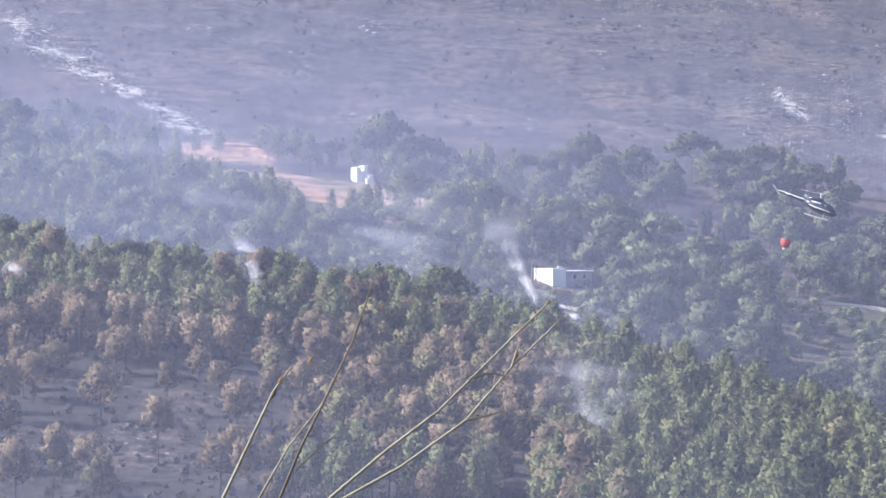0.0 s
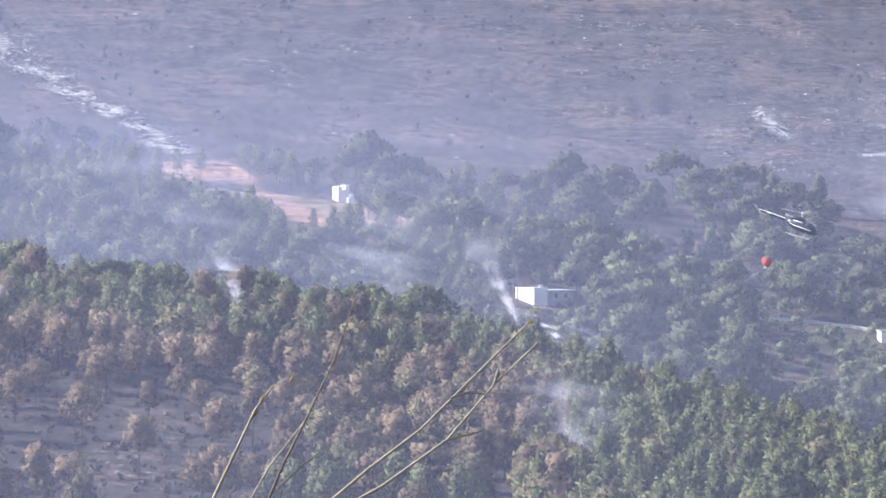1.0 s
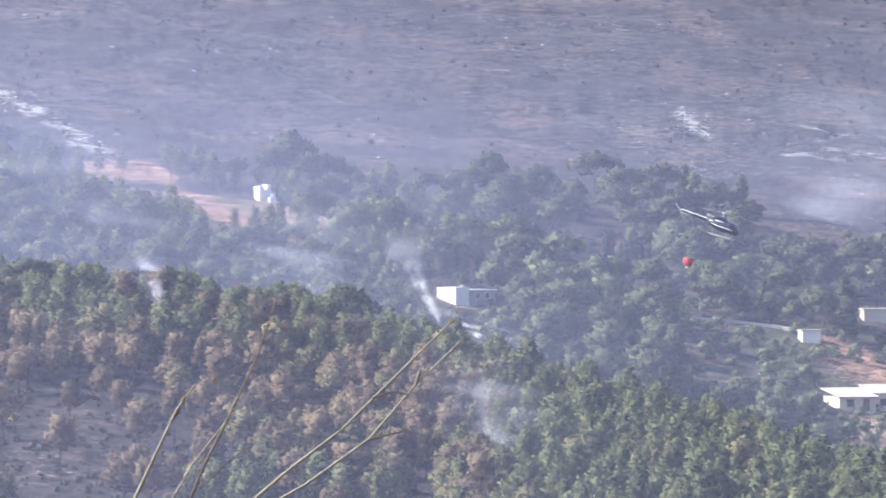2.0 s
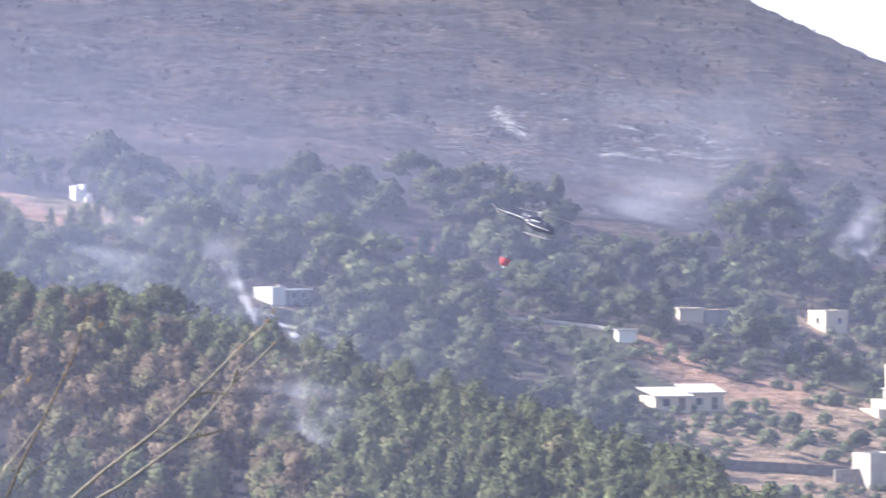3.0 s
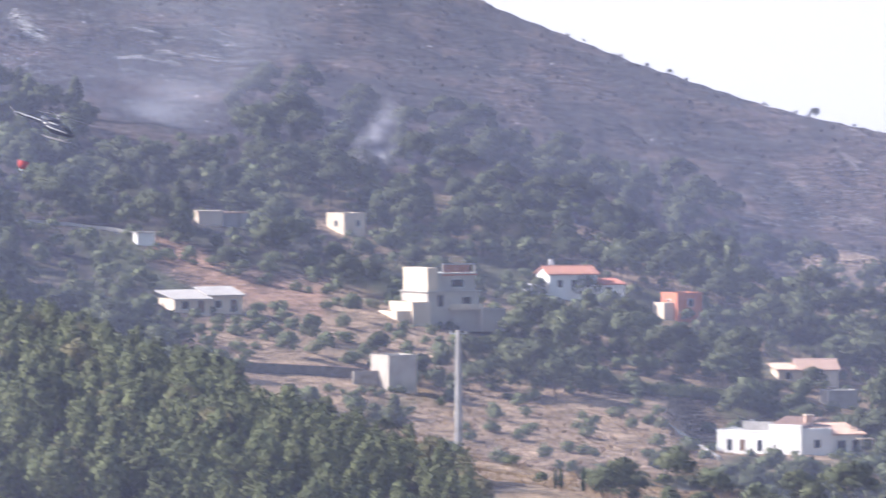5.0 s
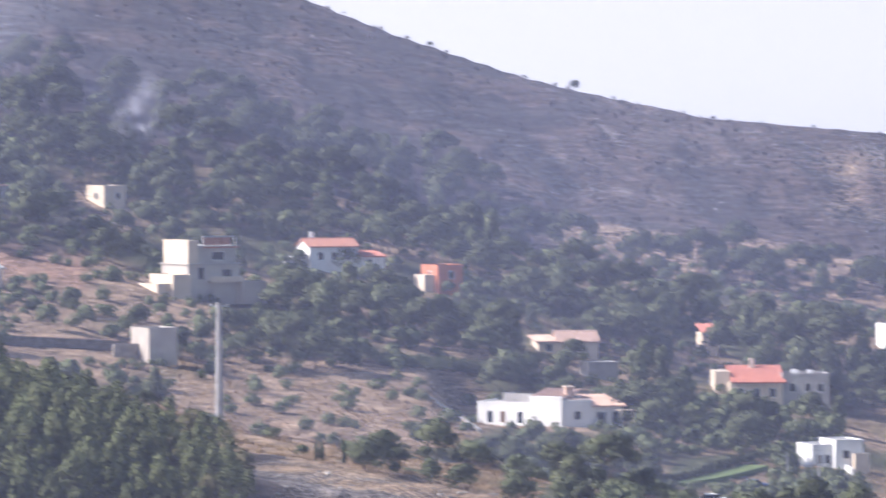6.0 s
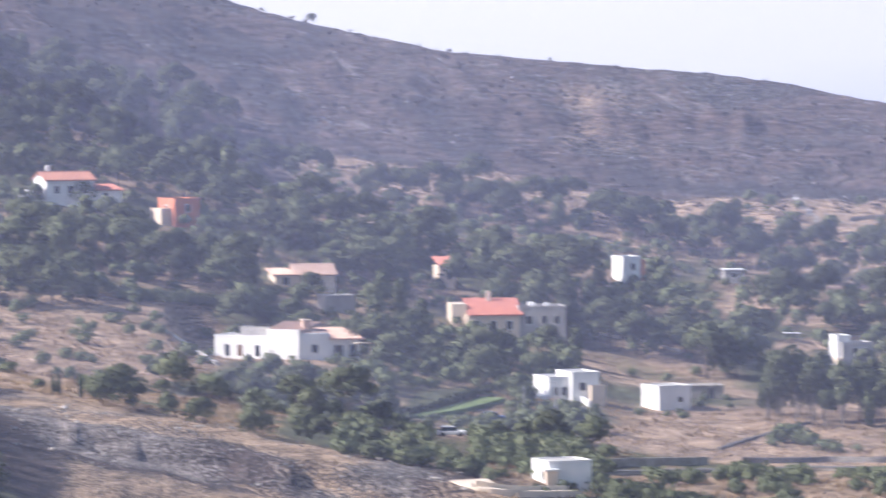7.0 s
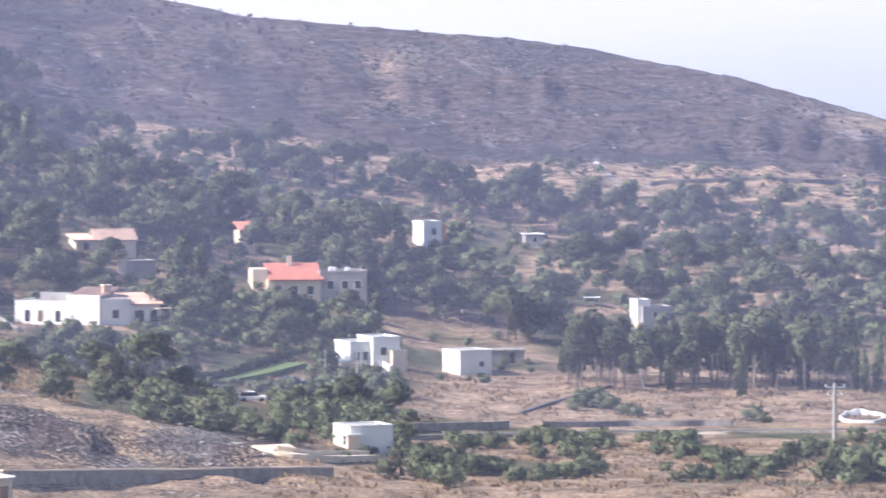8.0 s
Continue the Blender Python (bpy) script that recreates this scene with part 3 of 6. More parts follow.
KINDS = {
    "pine": [tree_kind("pine_tree", "broad" if k == 0 else "pine", 7.4, 32, 0.34, PINE, BARK, "green Aleppo pine with an uneven crown on the near slope", 10 + k) for k in range(6)],
    "burnt": [tree_kind("scorched_pine", "broad", 6.8, 42, 0.42, BURNT, CHARRED, "scorched brown pine with a charred trunk on burnt ground", 30 + k) for k in range(5)]
    + [tree_kind("scorched_pine", "tall", 8.0, 60, 0.46, BURNT, CHARRED, "scorched brown pine with a bare charred trunk", 36 + k) for k in range(2)],
    "singed": [tree_kind("singed_pine", "broad", 6.6, 42, 0.42, HALF_BURNT, CHARRED, "half-singed olive brown pine among burnt trees", 40 + k) for k in range(4)],
    "dale": [tree_kind("valley_pine", "pine", 8.0, 36, 0.44, DARK_PINE, BARK, "dark green pine in the hazy valley", 50 + k) for k in range(4)],
    "round": [tree_kind("valley_tree", "round", 6.8, 60, 0.50, DARK_PINE, BARK, "round dark green tree between the houses", 56 + k) for k in range(4)],
    "umbrella": [tree_kind("umbrella_pine", "umbrella", 9.5, 60, 0.54, DARK_PINE, BARK, "broad flat-topped umbrella pine in the valley", 60 + k) for k in range(4)],
    "tall": [tree_kind("tall_pine", "tall", 12.0, 76, 0.55, DARK_PINE, PALE_BARK, "tall pine with a bare brown trunk beside the field", 70 + k) for k in range(4)],
    "cypress": [tree_kind("cypress", "cypress", 7.0, 80, 0.40, CYPRESS, BARK, "slim dark cypress among the trees", 80)],
    "poplar": [tree_kind("poplar", "cypress", 8.5, 80, 0.42, PINE, PALE_BARK, "slim light green poplar at the field's edge", 84 + k) for k in range(2)],
    "olive": [tree_kind("olive_tree", "round", 3.8, 22, 0.44, OLIVE, BARK, "small grey-green olive tree on a terrace", 90 + k) for k in range(4)],
    "bush": [tree_kind("bush", "bush", 2.1, 34, 0.40, OLIVE, BARK, "low grey-green bush on dry ground", 95 + k, 0.5) for k in range(4)],
    "scrub": [tree_kind("burnt_bush", "bush", 0.9, 7, 0.34, SCRUB, CHARRED, "low burnt bush on the charred slope", 99 + k, 0.5) for k in range(3)],
}
PLACED = {}
CLEAR = []
HOUSE_FEET = []


def hides(u, r, v, wide, high):
    """Whether a tree there would stand before something that the valley shows."""
    a, top = wide / r / TICK, v - high / r / TICK
    if any(f[0] - 95 < u < f[1] and abs(r - f[3]) < 7 for f in HOUSE_FEET) and high > 2.5:
        return True
    return any(u + a > c[0] and u - a < c[2] and top < c[3] and v > c[1] and r < c[4] for c in CLEAR)


def plant(kind, u, r, scale=1.0, rng=random, force=False):
    k = rng.choice(KINDS[kind])
    z = ground_z(u, r)
    v = LEVEL + (EYE - z) / r / TICK
    s = scale * rng.uniform(0.68, 1.22)
    if not force and hides(u, r, v, k["width"] * s * 0.8, k["h"] * s):
        return False
    x, y = xy(u, r)
    m = Matrix.LocRotScale((x, y, z - 0.1), Euler((rng.uniform(-0.04, 0.04), rng.uniform(-0.04, 0.04), rng.uniform(0, 6.28))), (s * rng.uniform(0.85, 1.15), s * rng.uniform(0.85, 1.15), s))
    PLACED.setdefault(kind, []).append((k, m, r))
    return True


def scatter(kind_of, u0, u1, r0, r1, gap, seed, scale=1.0, keep=None):
    """Trees at about 'gap' metres apart over bearings u0..u1 and distances r0..r1 (numbers, or functions of the bearing)."""
    rng = random.Random(seed)
    rm = (r0 if not callable(r0) else r0(u0)) * 0.5 + (r1 if not callable(r1) else r1(u0)) * 0.5
    step = gap / rm / TICK
    u = u0
    while u < u1:
        lo, hi = (f(u) if callable(f) else f for f in (r0, r1))
        r = lo + rng.uniform(0, gap)
        while r < hi:
            uu = u + rng.uniform(-0.48, 0.48) * step
            rr = r + rng.uniform(-0.45, 0.45) * gap
            if keep is None or keep(uu, rr, rng):
                kind = kind_of(uu, rr, rng) if callable(kind_of) else kind_of
                if kind:
                    plant(kind, uu, rr, scale(uu) if callable(scale) else scale, rng)
            r += gap
        u += step


def line(vs, us=US):
    return lambda u: float(np.interp(u, us, vs))


def dip_at(u, r):
    return LEVEL + (EYE - ground_z(u, r)) / r / TICK


def grow_all():
    """The nearest of each kind stand as things of their own; the rest of a kind is one mesh."""
    for kind, rows in PLACED.items():
        rows.sort(key=lambda q: q[2])
        first = {}
        for k, m, _ in rows[:230]:
            key = id(k)
            if key not in first:
                top = new(k["name"])
                top.empty_display_size = 0.5
                tagged(top, k["label"], "bush" if "bush" in k["name"] else "tree", k["name"].replace("_", " ") + "s of the hillside")
                part("trunk", k["trunk"], None, top)
                part("crown", k["crown"], None, top)
                top.matrix_basis = m
                first[key] = top
            else:
                src = first[key]
                c = copy_thing(src, Matrix.Identity(4))
                c.matrix_basis = m
        for which in ("crown", "trunk"):
            vs, ns, fs, off, mat, nm = [], [], [], 0, None, ""
            for k, m, _ in rows[230:]:
                co, polys = arrays(k[which]) if which not in k.get("cache", {}) else k["cache"][which]
                k.setdefault("cache", {})[which] = (co, polys)
                a = np.array(m)
                vs.append(co @ a[:3, :3].T + a[:3, 3])
                if which == "crown":
                    ns.append(k["bulge"] @ np.linalg.inv(a[:3, :3]))
                fs += [tuple(i + off for i in p) for p in polys]
                off += len(co)
                mat, nm = k[which].materials[0], k["name"]
            if vs:
                if which == "crown":
                    stand = tagged(new(nm + "_wood"), "dense stand of " + nm.replace("_", " ") + "s farther off", "trees", kind="stuff")
                me = mesh_from(nm + "_wood_" + which, np.concatenate(vs).tolist(), fs, [mat], smooth_shade=which == "crown")
                if which == "crown":
                    nn = np.concatenate(ns)
                    me.normals_split_custom_set_from_vertices((nn / np.linalg.norm(nn, axis=1)[:, None]).tolist())
                tagged(part("crowns" if which == "crown" else "trunks", me, None, stand), kind="stuff")


# ---- buildings ----
def place(u, v, near=540):
    at, r = spot(u, v, near)
    return at, r, -math.degrees((u - 784) * TICK)


def window(parent, x, z, w, h, y, frame_mat=None, side=None, face_x=0.0, shutter=False):
    """A window on the front (y) or on a side wall (side = -1 or 1, at face_x; then x runs along y)."""
    t = 0.07
    def lay(bm, a0, a1, d0, d1, z0, z1):
        if side is None:
            box(bm, a0, a1, y - d1, y - d0, z0, z1)
        else:
            xs = sorted((face_x + side * d0, face_x + side * d1))
            box(bm, xs[0], xs[1], a0, a1, z0, z1)
    bm = bmesh.new()
    for q in ((x - w / 2 - t, x - w / 2, z - t, z + h + t), (x + w / 2, x + w / 2 + t, z - t, z + h + t), (x - w / 2, x + w / 2, z + h, z + h + t), (x - w / 2, x + w / 2, z - t, z)):
        lay(bm, q[0], q[1], -0.03, 0.06, q[2], q[3])
    win = part("window", bm, frame_mat or WHITE, parent)
    bm = bmesh.new()
    lay(bm, x - w / 2, x + w / 2, -0.02, 0.012, z, z + h)
    part("pane", bm, WOOD if shutter else GLASS, win)
    return win


def flat_block(parent, x0, x1, y0, y1, h, mat, parapet=0.35, z0=-1.2, roof_mat=None, name="wall", label=""):
    """Walls with a parapet round a flat roof."""
    w = part(name, boxes((x0, x1, y0, y1, z0, h), bevel=0.03), mat, parent, label)
    if parapet:
        t = 0.22
        part("parapet", boxes((x0 - 0.04, x1 + 0.04, y0 - 0.04, y0 + t, h, h + parapet), (x0 - 0.04, x1 + 0.04, y1 - t, y1 + 0.04, h, h + parapet),
                              (x0 - 0.04, x0 + t, y0 + t, y1 - t, h, h + parapet), (x1 - t, x1 + 0.04, y0 + t, y1 - t, h, h + parapet)), mat, w)
        part("roof", boxes((x0 + t, x1 - t, y0 + t, y1 - t, h, h + 0.06)), roof_mat or CONCRETE, parent)
    else:
        part("roof", boxes((x0 - 0.25, x1 + 0.25, y0 - 0.25, y1 + 0.25, h, h + 0.22), bevel=0.02), roof_mat or CONCRETE, parent)
    return w


def tiled_slope(parent, x0, x1, y0, y1, z0, z1, mat, name="roof", label="", pitch=0.45):
    """One roof slope rising from y0 to y1, a slab with a rounded tile course every 'pitch' metres."""
    slope = part(name, bmesh.new(), mat, parent, label)
    bm = bmesh.new()
    t = 0.16
    vs = [bm.verts.new(p) for p in ((x0, y0, z0), (x1, y0, z0), (x1, y1, z1), (x0, y1, z1), (x0, y0, z0 - t), (x1, y0, z0 - t), (x1, y1, z1 - t), (x0, y1, z1 - t))]
    for q in ((0, 1, 2, 3), (7, 6, 5, 4), (0, 4, 5, 1), (1, 5, 6, 2), (2, 6, 7, 3), (3, 7, 4, 0)):
        bm.faces.new([vs[k] for k in q])
    n = max(2, int((x1 - x0) / pitch))
    for k in range(n):
        x = x0 + (k + 0.5) * (x1 - x0) / n
        tube(bm, [(x, y0 - 0.05, z0 + 0.02), (x, y1, z1 + 0.02)], [0.13, 0.13], 6)
    bm.to_mesh(slope.data)
    bm.free()
    return slope


def gable(parent, x0, x1, y0, y1, h, top, mat, over=0.4):
    """A tiled roof with its ridge along x, and the gable walls' infill."""
    ym = (y0 + y1) / 2
    k = (top - h) / (ym - y0)
    tiled_slope(parent, x0 - over, x1 + over, y0 - over, ym, h - over * k + 0.18, top + 0.18, mat)
    tiled_slope(parent, x0 - over, x1 + over, y1 + over, ym, h - over * k + 0.18, top + 0.18, mat)
    bm = tube(bmesh.new(), [(x0 - over, ym, top + 0.2), (x1 + over, ym, top + 0.2)], [0.2, 0.2], 6)
    part("ridge_tiles", bm, mat, parent)


def gable_infill(parent, x0, x1, y0, y1, h, top, mat):
    ym = (y0 + y1) / 2
    for x in (x0, x1 - 0.25):
        bm = bmesh.new()
        a = [bm.verts.new(p) for p in ((x, y0, h), (x, y1, h), (x, ym, top))]
        b = [bm.verts.new(p) for p in ((x + 0.25, y0, h), (x + 0.25, y1, h), (x + 0.25, ym, top))]
        bm.faces.new(a)
        bm.faces.new(b[::-1])
        for i in range(3):
            bm.faces.new((a[i], a[(i + 1) % 3], b[(i + 1) % 3], b[i]))
        bmesh.ops.recalc_face_normals(bm, faces=bm.faces)
        part("gable", bm, mat, parent)


def house(name, u, v, turn, label, category="house", near=540, clear=None):
    at, r, b = place(u, v, near)
    if clear:
        CLEAR.append((*clear, r))
        HOUSE_FEET.append((clear[0], clear[2], max(v, clear[3]), r))
    return thing(name, at, b + turn, label, category), r * TICK


# simple house near the smoke, white end wall and a long low wing
h, k = house("house", 318, 506, 40, "low white house with a flat pale roof edge", clear=(262, 465, 378, 506))
flat_block(h, -4.6, -1.6, -2.4, 2.6, 2.6, WHITE, 0.25)
flat_block(h, -1.6, 4.8, -1.8, 2.6, 2.2, GREY, 0, roof_mat=WHITE, name="wing")
window(h, 0.8, 0.9, 0.9, 0.9, -1.8)
window(h, 3.0, 0.9, 0.9, 0.9, -1.8)
part("water_tank", tube(bmesh.new(), [(-0.2, 1, 2.4), (-0.2, 1, 3.2)], [0.45, 0.45], 10), GREY, h)

# long farm shed with two pale roofs
h, k = house("farm_shed", 1030, 694, 24, "long low shed with two pale sheet roofs", "shed", clear=(950, 648, 1110, 694))
for x0, x1, y0, lift in ((-6.6, -0.2, -2.6, 0.0), (0.2, 6.4, -0.6, 0.45)):
    part("wall", boxes((x0, x1, y0, 4, -1, 2.3 + lift), bevel=0.02), CREAM, h)
    bm = bmesh.new()
    vs = [bm.verts.new(p) for p in ((x0 - 0.4, y0 - 0.6, 2.35 + lift), (x1 + 0.3, y0 - 0.6, 2.35 + lift), (x1 + 0.3, 4.5, 3.6 + lift), (x0 - 0.4, 4.5, 3.6 + lift), (x0 - 0.4, y0 - 0.6, 2.2 + lift), (x1 + 0.3, y0 - 0.6, 2.2 + lift), (x1 + 0.3, 4.5, 3.45 + lift), (x0 - 0.4, 4.5, 3.45 + lift))]
    for q in ((0, 1, 2, 3), (7, 6, 5, 4), (0, 4, 5, 1), (1, 5, 6, 2), (2, 6, 7, 3), (3, 7, 4, 0)):
        bm.faces.new([vs[i] for i in q])
    for i in range(9):
        x = x0 - 0.3 + i * (x1 - x0 + 0.5) / 8
        tube(bm, [(x, y0 - 0.6, 2.37 + lift), (x, 4.5, 3.62 + lift)], [0.05, 0.05], 4)
    part("roof", bm, SHEET, h)
    window(h, (x0 + x1) / 2 - 1.3, 0.7, 1.3, 1.2, y0)
    window(h, (x0 + x1) / 2 + 1.5, 0.0, 1.2, 2.0, y0, shutter=True)

# small far shed and small far house under the burnt slope
h, k = house("shed", 1040, 536, 10, "small cream shed half hidden by trees", "shed", clear=(1008, 514, 1060, 536))
flat_block(h, -2.6, 1.8, -2, 2, 1.9, CREAM, 0, roof_mat=CREAM)
flat_block(h, 2.2, 6.8, -1, 2.6, 1.6, GREY, 0, roof_mat=PALE_TILE, name="lean_to")
h, k = house("house", 1280, 553, 38, "small cream house among pines below the slope", clear=(1252, 515, 1312, 553))
flat_block(h, -2.6, 2.4, -2.6, 2.6, 3.2, CREAM, 0.3)
window(h, 0.6, 1.0, 0.9, 1.1, -2.6)
window(h, -0.3, 1.0, 0.9, 1.1, 0, side=-1, face_x=-2.6)
h, k = house("hut", 922, 574, 16, "tiny white hut with a sloping roof", "hut", clear=(900, 548, 944, 574))
flat_block(h, -1.6, 1.6, -1.3, 1.3, 1.7, WHITE, 0, roof_mat=SHEET)

# three-storey unfinished villa
h, k = house("tall_house", 1450, 716, 32, "tall unfinished house with terraces, cream lit side and dull shaded front", clear=(1325, 598, 1545, 718))
# cream for the sunlit left, duller for the shaded front: light put into colour
flat_block(h, -5.2, 5.2, -3.5, 5, 5.6, DULL, 0, roof_mat=CONCRETE)
flat_block(h, -5.2, -3.2, -3.5, 4.4, 9.3, CREAM, 0.5, z0=5.6, name="stair_tower")
flat_block(h, -3.2, 5.2, -2.2, 5, 8.6, DULL, 0, z0=5.82, roof_mat=CONCRETE, name="upper_storey")
flat_block(h, -8.8, -5.2, -4.6, 3, 3.4, CREAM, 0.7, name="terrace")
flat_block(h, -11.5, -8.8, -3.8, 2, 1.9, CREAM, 0.7, name="terrace")
flat_block(h, 4.6, 9.4, -5.4, 2, 2.4, DULL, 0.3, name="annex")
for x in (-0.4, 1.4, 3.2):
    part("brick_panel", boxes((x - 0.85, x + 0.85, -2.36, -2.21, 8.9, 10.2), bevel=0.02), BRICK, h)
part("roof_frame", boxes((-1.4, 5.2, -2.3, -2.1, 10.2, 10.45), (-1.4, -1.2, -2.3, -2.1, 8.8, 10.2), (5.0, 5.2, -2.3, -2.1, 8.8, 10.2)), CONCRETE, h)
window(h, 1.6, 6.4, 2.4, 1.3, -2.2)
window(h, -2.6, 3.2, 1.1, 1.9, -3.5, frame_mat=GREY)
window(h, 2.6, 3.2, 1.6, 1.5, -3.5, frame_mat=GREY)
part("balcony", boxes((-1.2, 5.4, -4.5, -3.5, 2.6, 2.8), (-1.2, 5.4, -4.5, -4.38, 2.8, 3.6), bevel=0.02), CREAM, h)
part("cornice", boxes((-1.4, 5.5, -2.6, -2.2, 8.4, 8.6), bevel=0.02), TERRACOTTA, h)

# ruined block with a bright end
h, k = house("ruin", 1362, 832, 34, "roofless grey block with a bright end wall", "ruin", clear=(1285, 752, 1410, 832))
flat_block(h, -2.4, 2.9, -2.4, 2.6, 5.2, DULL, 0.3, roof_mat=CONCRETE)
part("side_wall", boxes((-7.0, -2.4, 0.5, 0.9, -1, 3.0), bevel=0.05), STONE, h)

# white villa with red roofs
h, k = house("villa", 1672, 668, 18, "white villa with red tiled roofs behind trees", clear=(1605, 605, 1762, 648))
part("wall", boxes((-4.6, 4.4, -3.4, 4, -1.5, 4.0), bevel=0.03), WHITE, h)
gable(h, -4.6, 4.4, -3.4, 4, 4.0, 5.2, BRICK)
gable_infill(h, -4.6, 4.4, -3.4, 4, 4.0, 5.3, WHITE)
part("chimney", boxes((-3.2, -2.5, 0.6, 1.3, 4.5, 6.6), bevel=0.03), WHITE, h)
part("wing", boxes((4.4, 9.8, -2.6, 3, -1.5, 2.0), bevel=0.03), WHITE, h)
tiled_slope(h, 4.4, 10.1, -3.0, 3.0, 2.2, 3.0, TERRACOTTA)
part("wing", boxes((-8.6, -4.6, -2.0, 2.4, -1.5, 2.2), bevel=0.03), WHITE, h)
for x in (-2.6, 0, 2.6):
    window(h, x, 1.7, 1.0, 1.3, -3.4)
window(h, 6.8, 0.4, 1.1, 1.2, -2.6)

# orange house
h, k = house("house", 1872, 708, 32, "square orange rendered house among trees", clear=(1838, 658, 1902, 698))
flat_block(h, -2.4, 2.9, -2.6, 3, 4.6, ORANGE, 0.3)
flat_block(h, -4.6, -2.4, -1.6, 2, 2.9, CREAM, 0.2, name="annex")
window(h, 0.4, 2.4, 1.0, 1.3, -2.6)
window(h, 0.2, 2.4, 0.9, 1.2, 0, side=-1, face_x=-2.4)

# long white villa on the slope: a lit wing and a shaded one that meet at a corner
h, k = house("villa", 2088, 945, -22, "long white villa with pale tiled roof slopes", clear=(1922, 866, 2206, 940))
part("wall", boxes((-14.8, -5.6, 0.0, 8.0, -2.5, 3.3), bevel=0.05), WHITE, h, "white plaster wing with a walled roof terrace")
part("roof", boxes((-14.5, -5.6, 0.3, 7.7, 3.3, 3.42)), CONCRETE, h)
part("parapet", boxes((-14.85, -5.6, -0.05, 0.2, 3.3, 3.6), (-14.85, -14.6, 0.2, 8.0, 3.3, 3.6)), WHITE, h)
part("roof_terrace_wall", boxes((-11.8, -5.6, 3.4, 3.65, 3.42, 4.8), (-11.8, -11.55, 3.65, 8.0, 3.42, 4.8)), GREY, h)
part("wall", boxes((-5.6, 0.0, -0.6, 7.0, -2.5, 4.3), bevel=0.05), WHITE, h)
tiled_slope(h, -5.9, 0.3, -0.2, 7.2, 4.45, 5.5, PALE_TILE)
part("gable_wall", boxes((-5.65, 0.05, -0.65, -0.25, 4.3, 4.7), bevel=0.03), WHITE, h)
for x in (-12.6, -10.4, -7.4):
    window(h, x, 0.3, 0.9, 1.8, 0.0, shutter=x == -10.4)
side = [part("wall", boxes((0.1, 5.0, 0.1, 7.0, -2.5, 4.1), bevel=0.05), WHITE, h), part("wall", boxes((5.0, 10.4, 0.6, 7.0, -2.5, 3.0), bevel=0.05), WHITE, h),
        tiled_slope(h, 5.0, 10.9, 0.0, 7.2, 3.1, 4.5, PALE_TILE), part("roof", boxes((0.4, 4.7, 0.4, 6.8, 4.1, 4.22)), PALE_TILE, h)]
chimney = part("chimney", boxes((1.4, 2.6, 2.2, 3.4, 4.2, 6.0), bevel=0.03), PALE_TILE, h)
part("chimney_cap", boxes((1.25, 2.75, 2.05, 3.55, 6.0, 6.22), bevel=0.03), CREAM, chimney)
side += [chimney, window(h, 6.8, 0.0, 1.5, 2.1, 0.6), window(h, 9.2, 0.2, 1.1, 1.9, 0.6), window(h, 2.6, 1.0, 1.1, 1.3, 0.1)]
side.append(part("porch", boxes((9.2, 11.8, -1.2, 0.6, 2.3, 2.48), (11.5, 11.7, -1.1, -0.9, -2.2, 2.3)), CREAM, h))
for ob in side:
    ob.matrix_basis = Matrix.Translation((0, -0.4, 0)) @ Matrix.Rotation(radians(42), 4, "Z")

# house with the vivid red roof and a flat-roofed wing
h, k = house("house", 2452, 900, 8, "cream house with a vivid red tiled roof", clear=(2342, 822, 2560, 864))
part("wall", boxes((-7.2, 2.0, -2.8, 5, -1.5, 3.4), bevel=0.03), CREAM, h)
tiled_slope(h, -7.0, 2.6, -3.4, 4.8, 3.4, 5.9, TERRACOTTA)
part("wall", boxes((-9.6, -7.0, -1.0, 5, -1.5, 5.2), bevel=0.03), CREAM, h)
flat_block(h, 2.0, 10.2, -2.0, 5, 4.4, GREY, 0.45, roof_mat=SHEET, name="wing")
part("chimney", boxes((-3.0, -2.2, 3.2, 4.0, 5.0, 7.2), bevel=0.03), CREAM, h)
part("roof_box", boxes((4.2, 5.4, 2, 3, 4.5, 5.3), bevel=0.03), WHITE, h)
part("roof_box", boxes((7.0, 7.8, 2, 3, 4.5, 5.2), bevel=0.03), WHITE, h)
for x in (-5.4, -2.6, 0.2):
    window(h, x, 0.9, 1.1, 1.4, -2.8)
for x in (3.8, 6.4, 8.6):
    window(h, x, 1.7, 1.1, 1.4, -2.0)

# house with a pale tiled roof above, and a grey walled box before it
h, k = house("house", 2092, 815, 12, "low house with a weathered hipped tile roof", clear=(2028, 778, 2150, 798))
part("wall", boxes((-5.4, 5.2, -2.8, 3.6, -1.5, 2.0), bevel=0.03), CREAM, h)
gable(h, -1.8, 5.2, -2.8, 3.6, 2.0, 3.5, PALE_TILE)
gable_infill(h, -1.8, 5.2, -2.8, 3.6, 2.0, 3.6, CREAM)
tiled_slope(h, -6.0, -1.9, -3.2, 3.6, 2.1, 2.9, PALE_TILE)
window(h, 1.4, 0.4, 1.1, 1.2, -2.8)
window(h, -3.6, 0.4, 1.1, 1.2, -2.8)
h, k = house("outbuilding", 2150, 860, 20, "plain grey outbuilding in the trees", "building", clear=(2122, 822, 2182, 846))
flat_block(h, -2.6, 2.8, -2.2, 2.2, 2.6, GREY, 0.2)

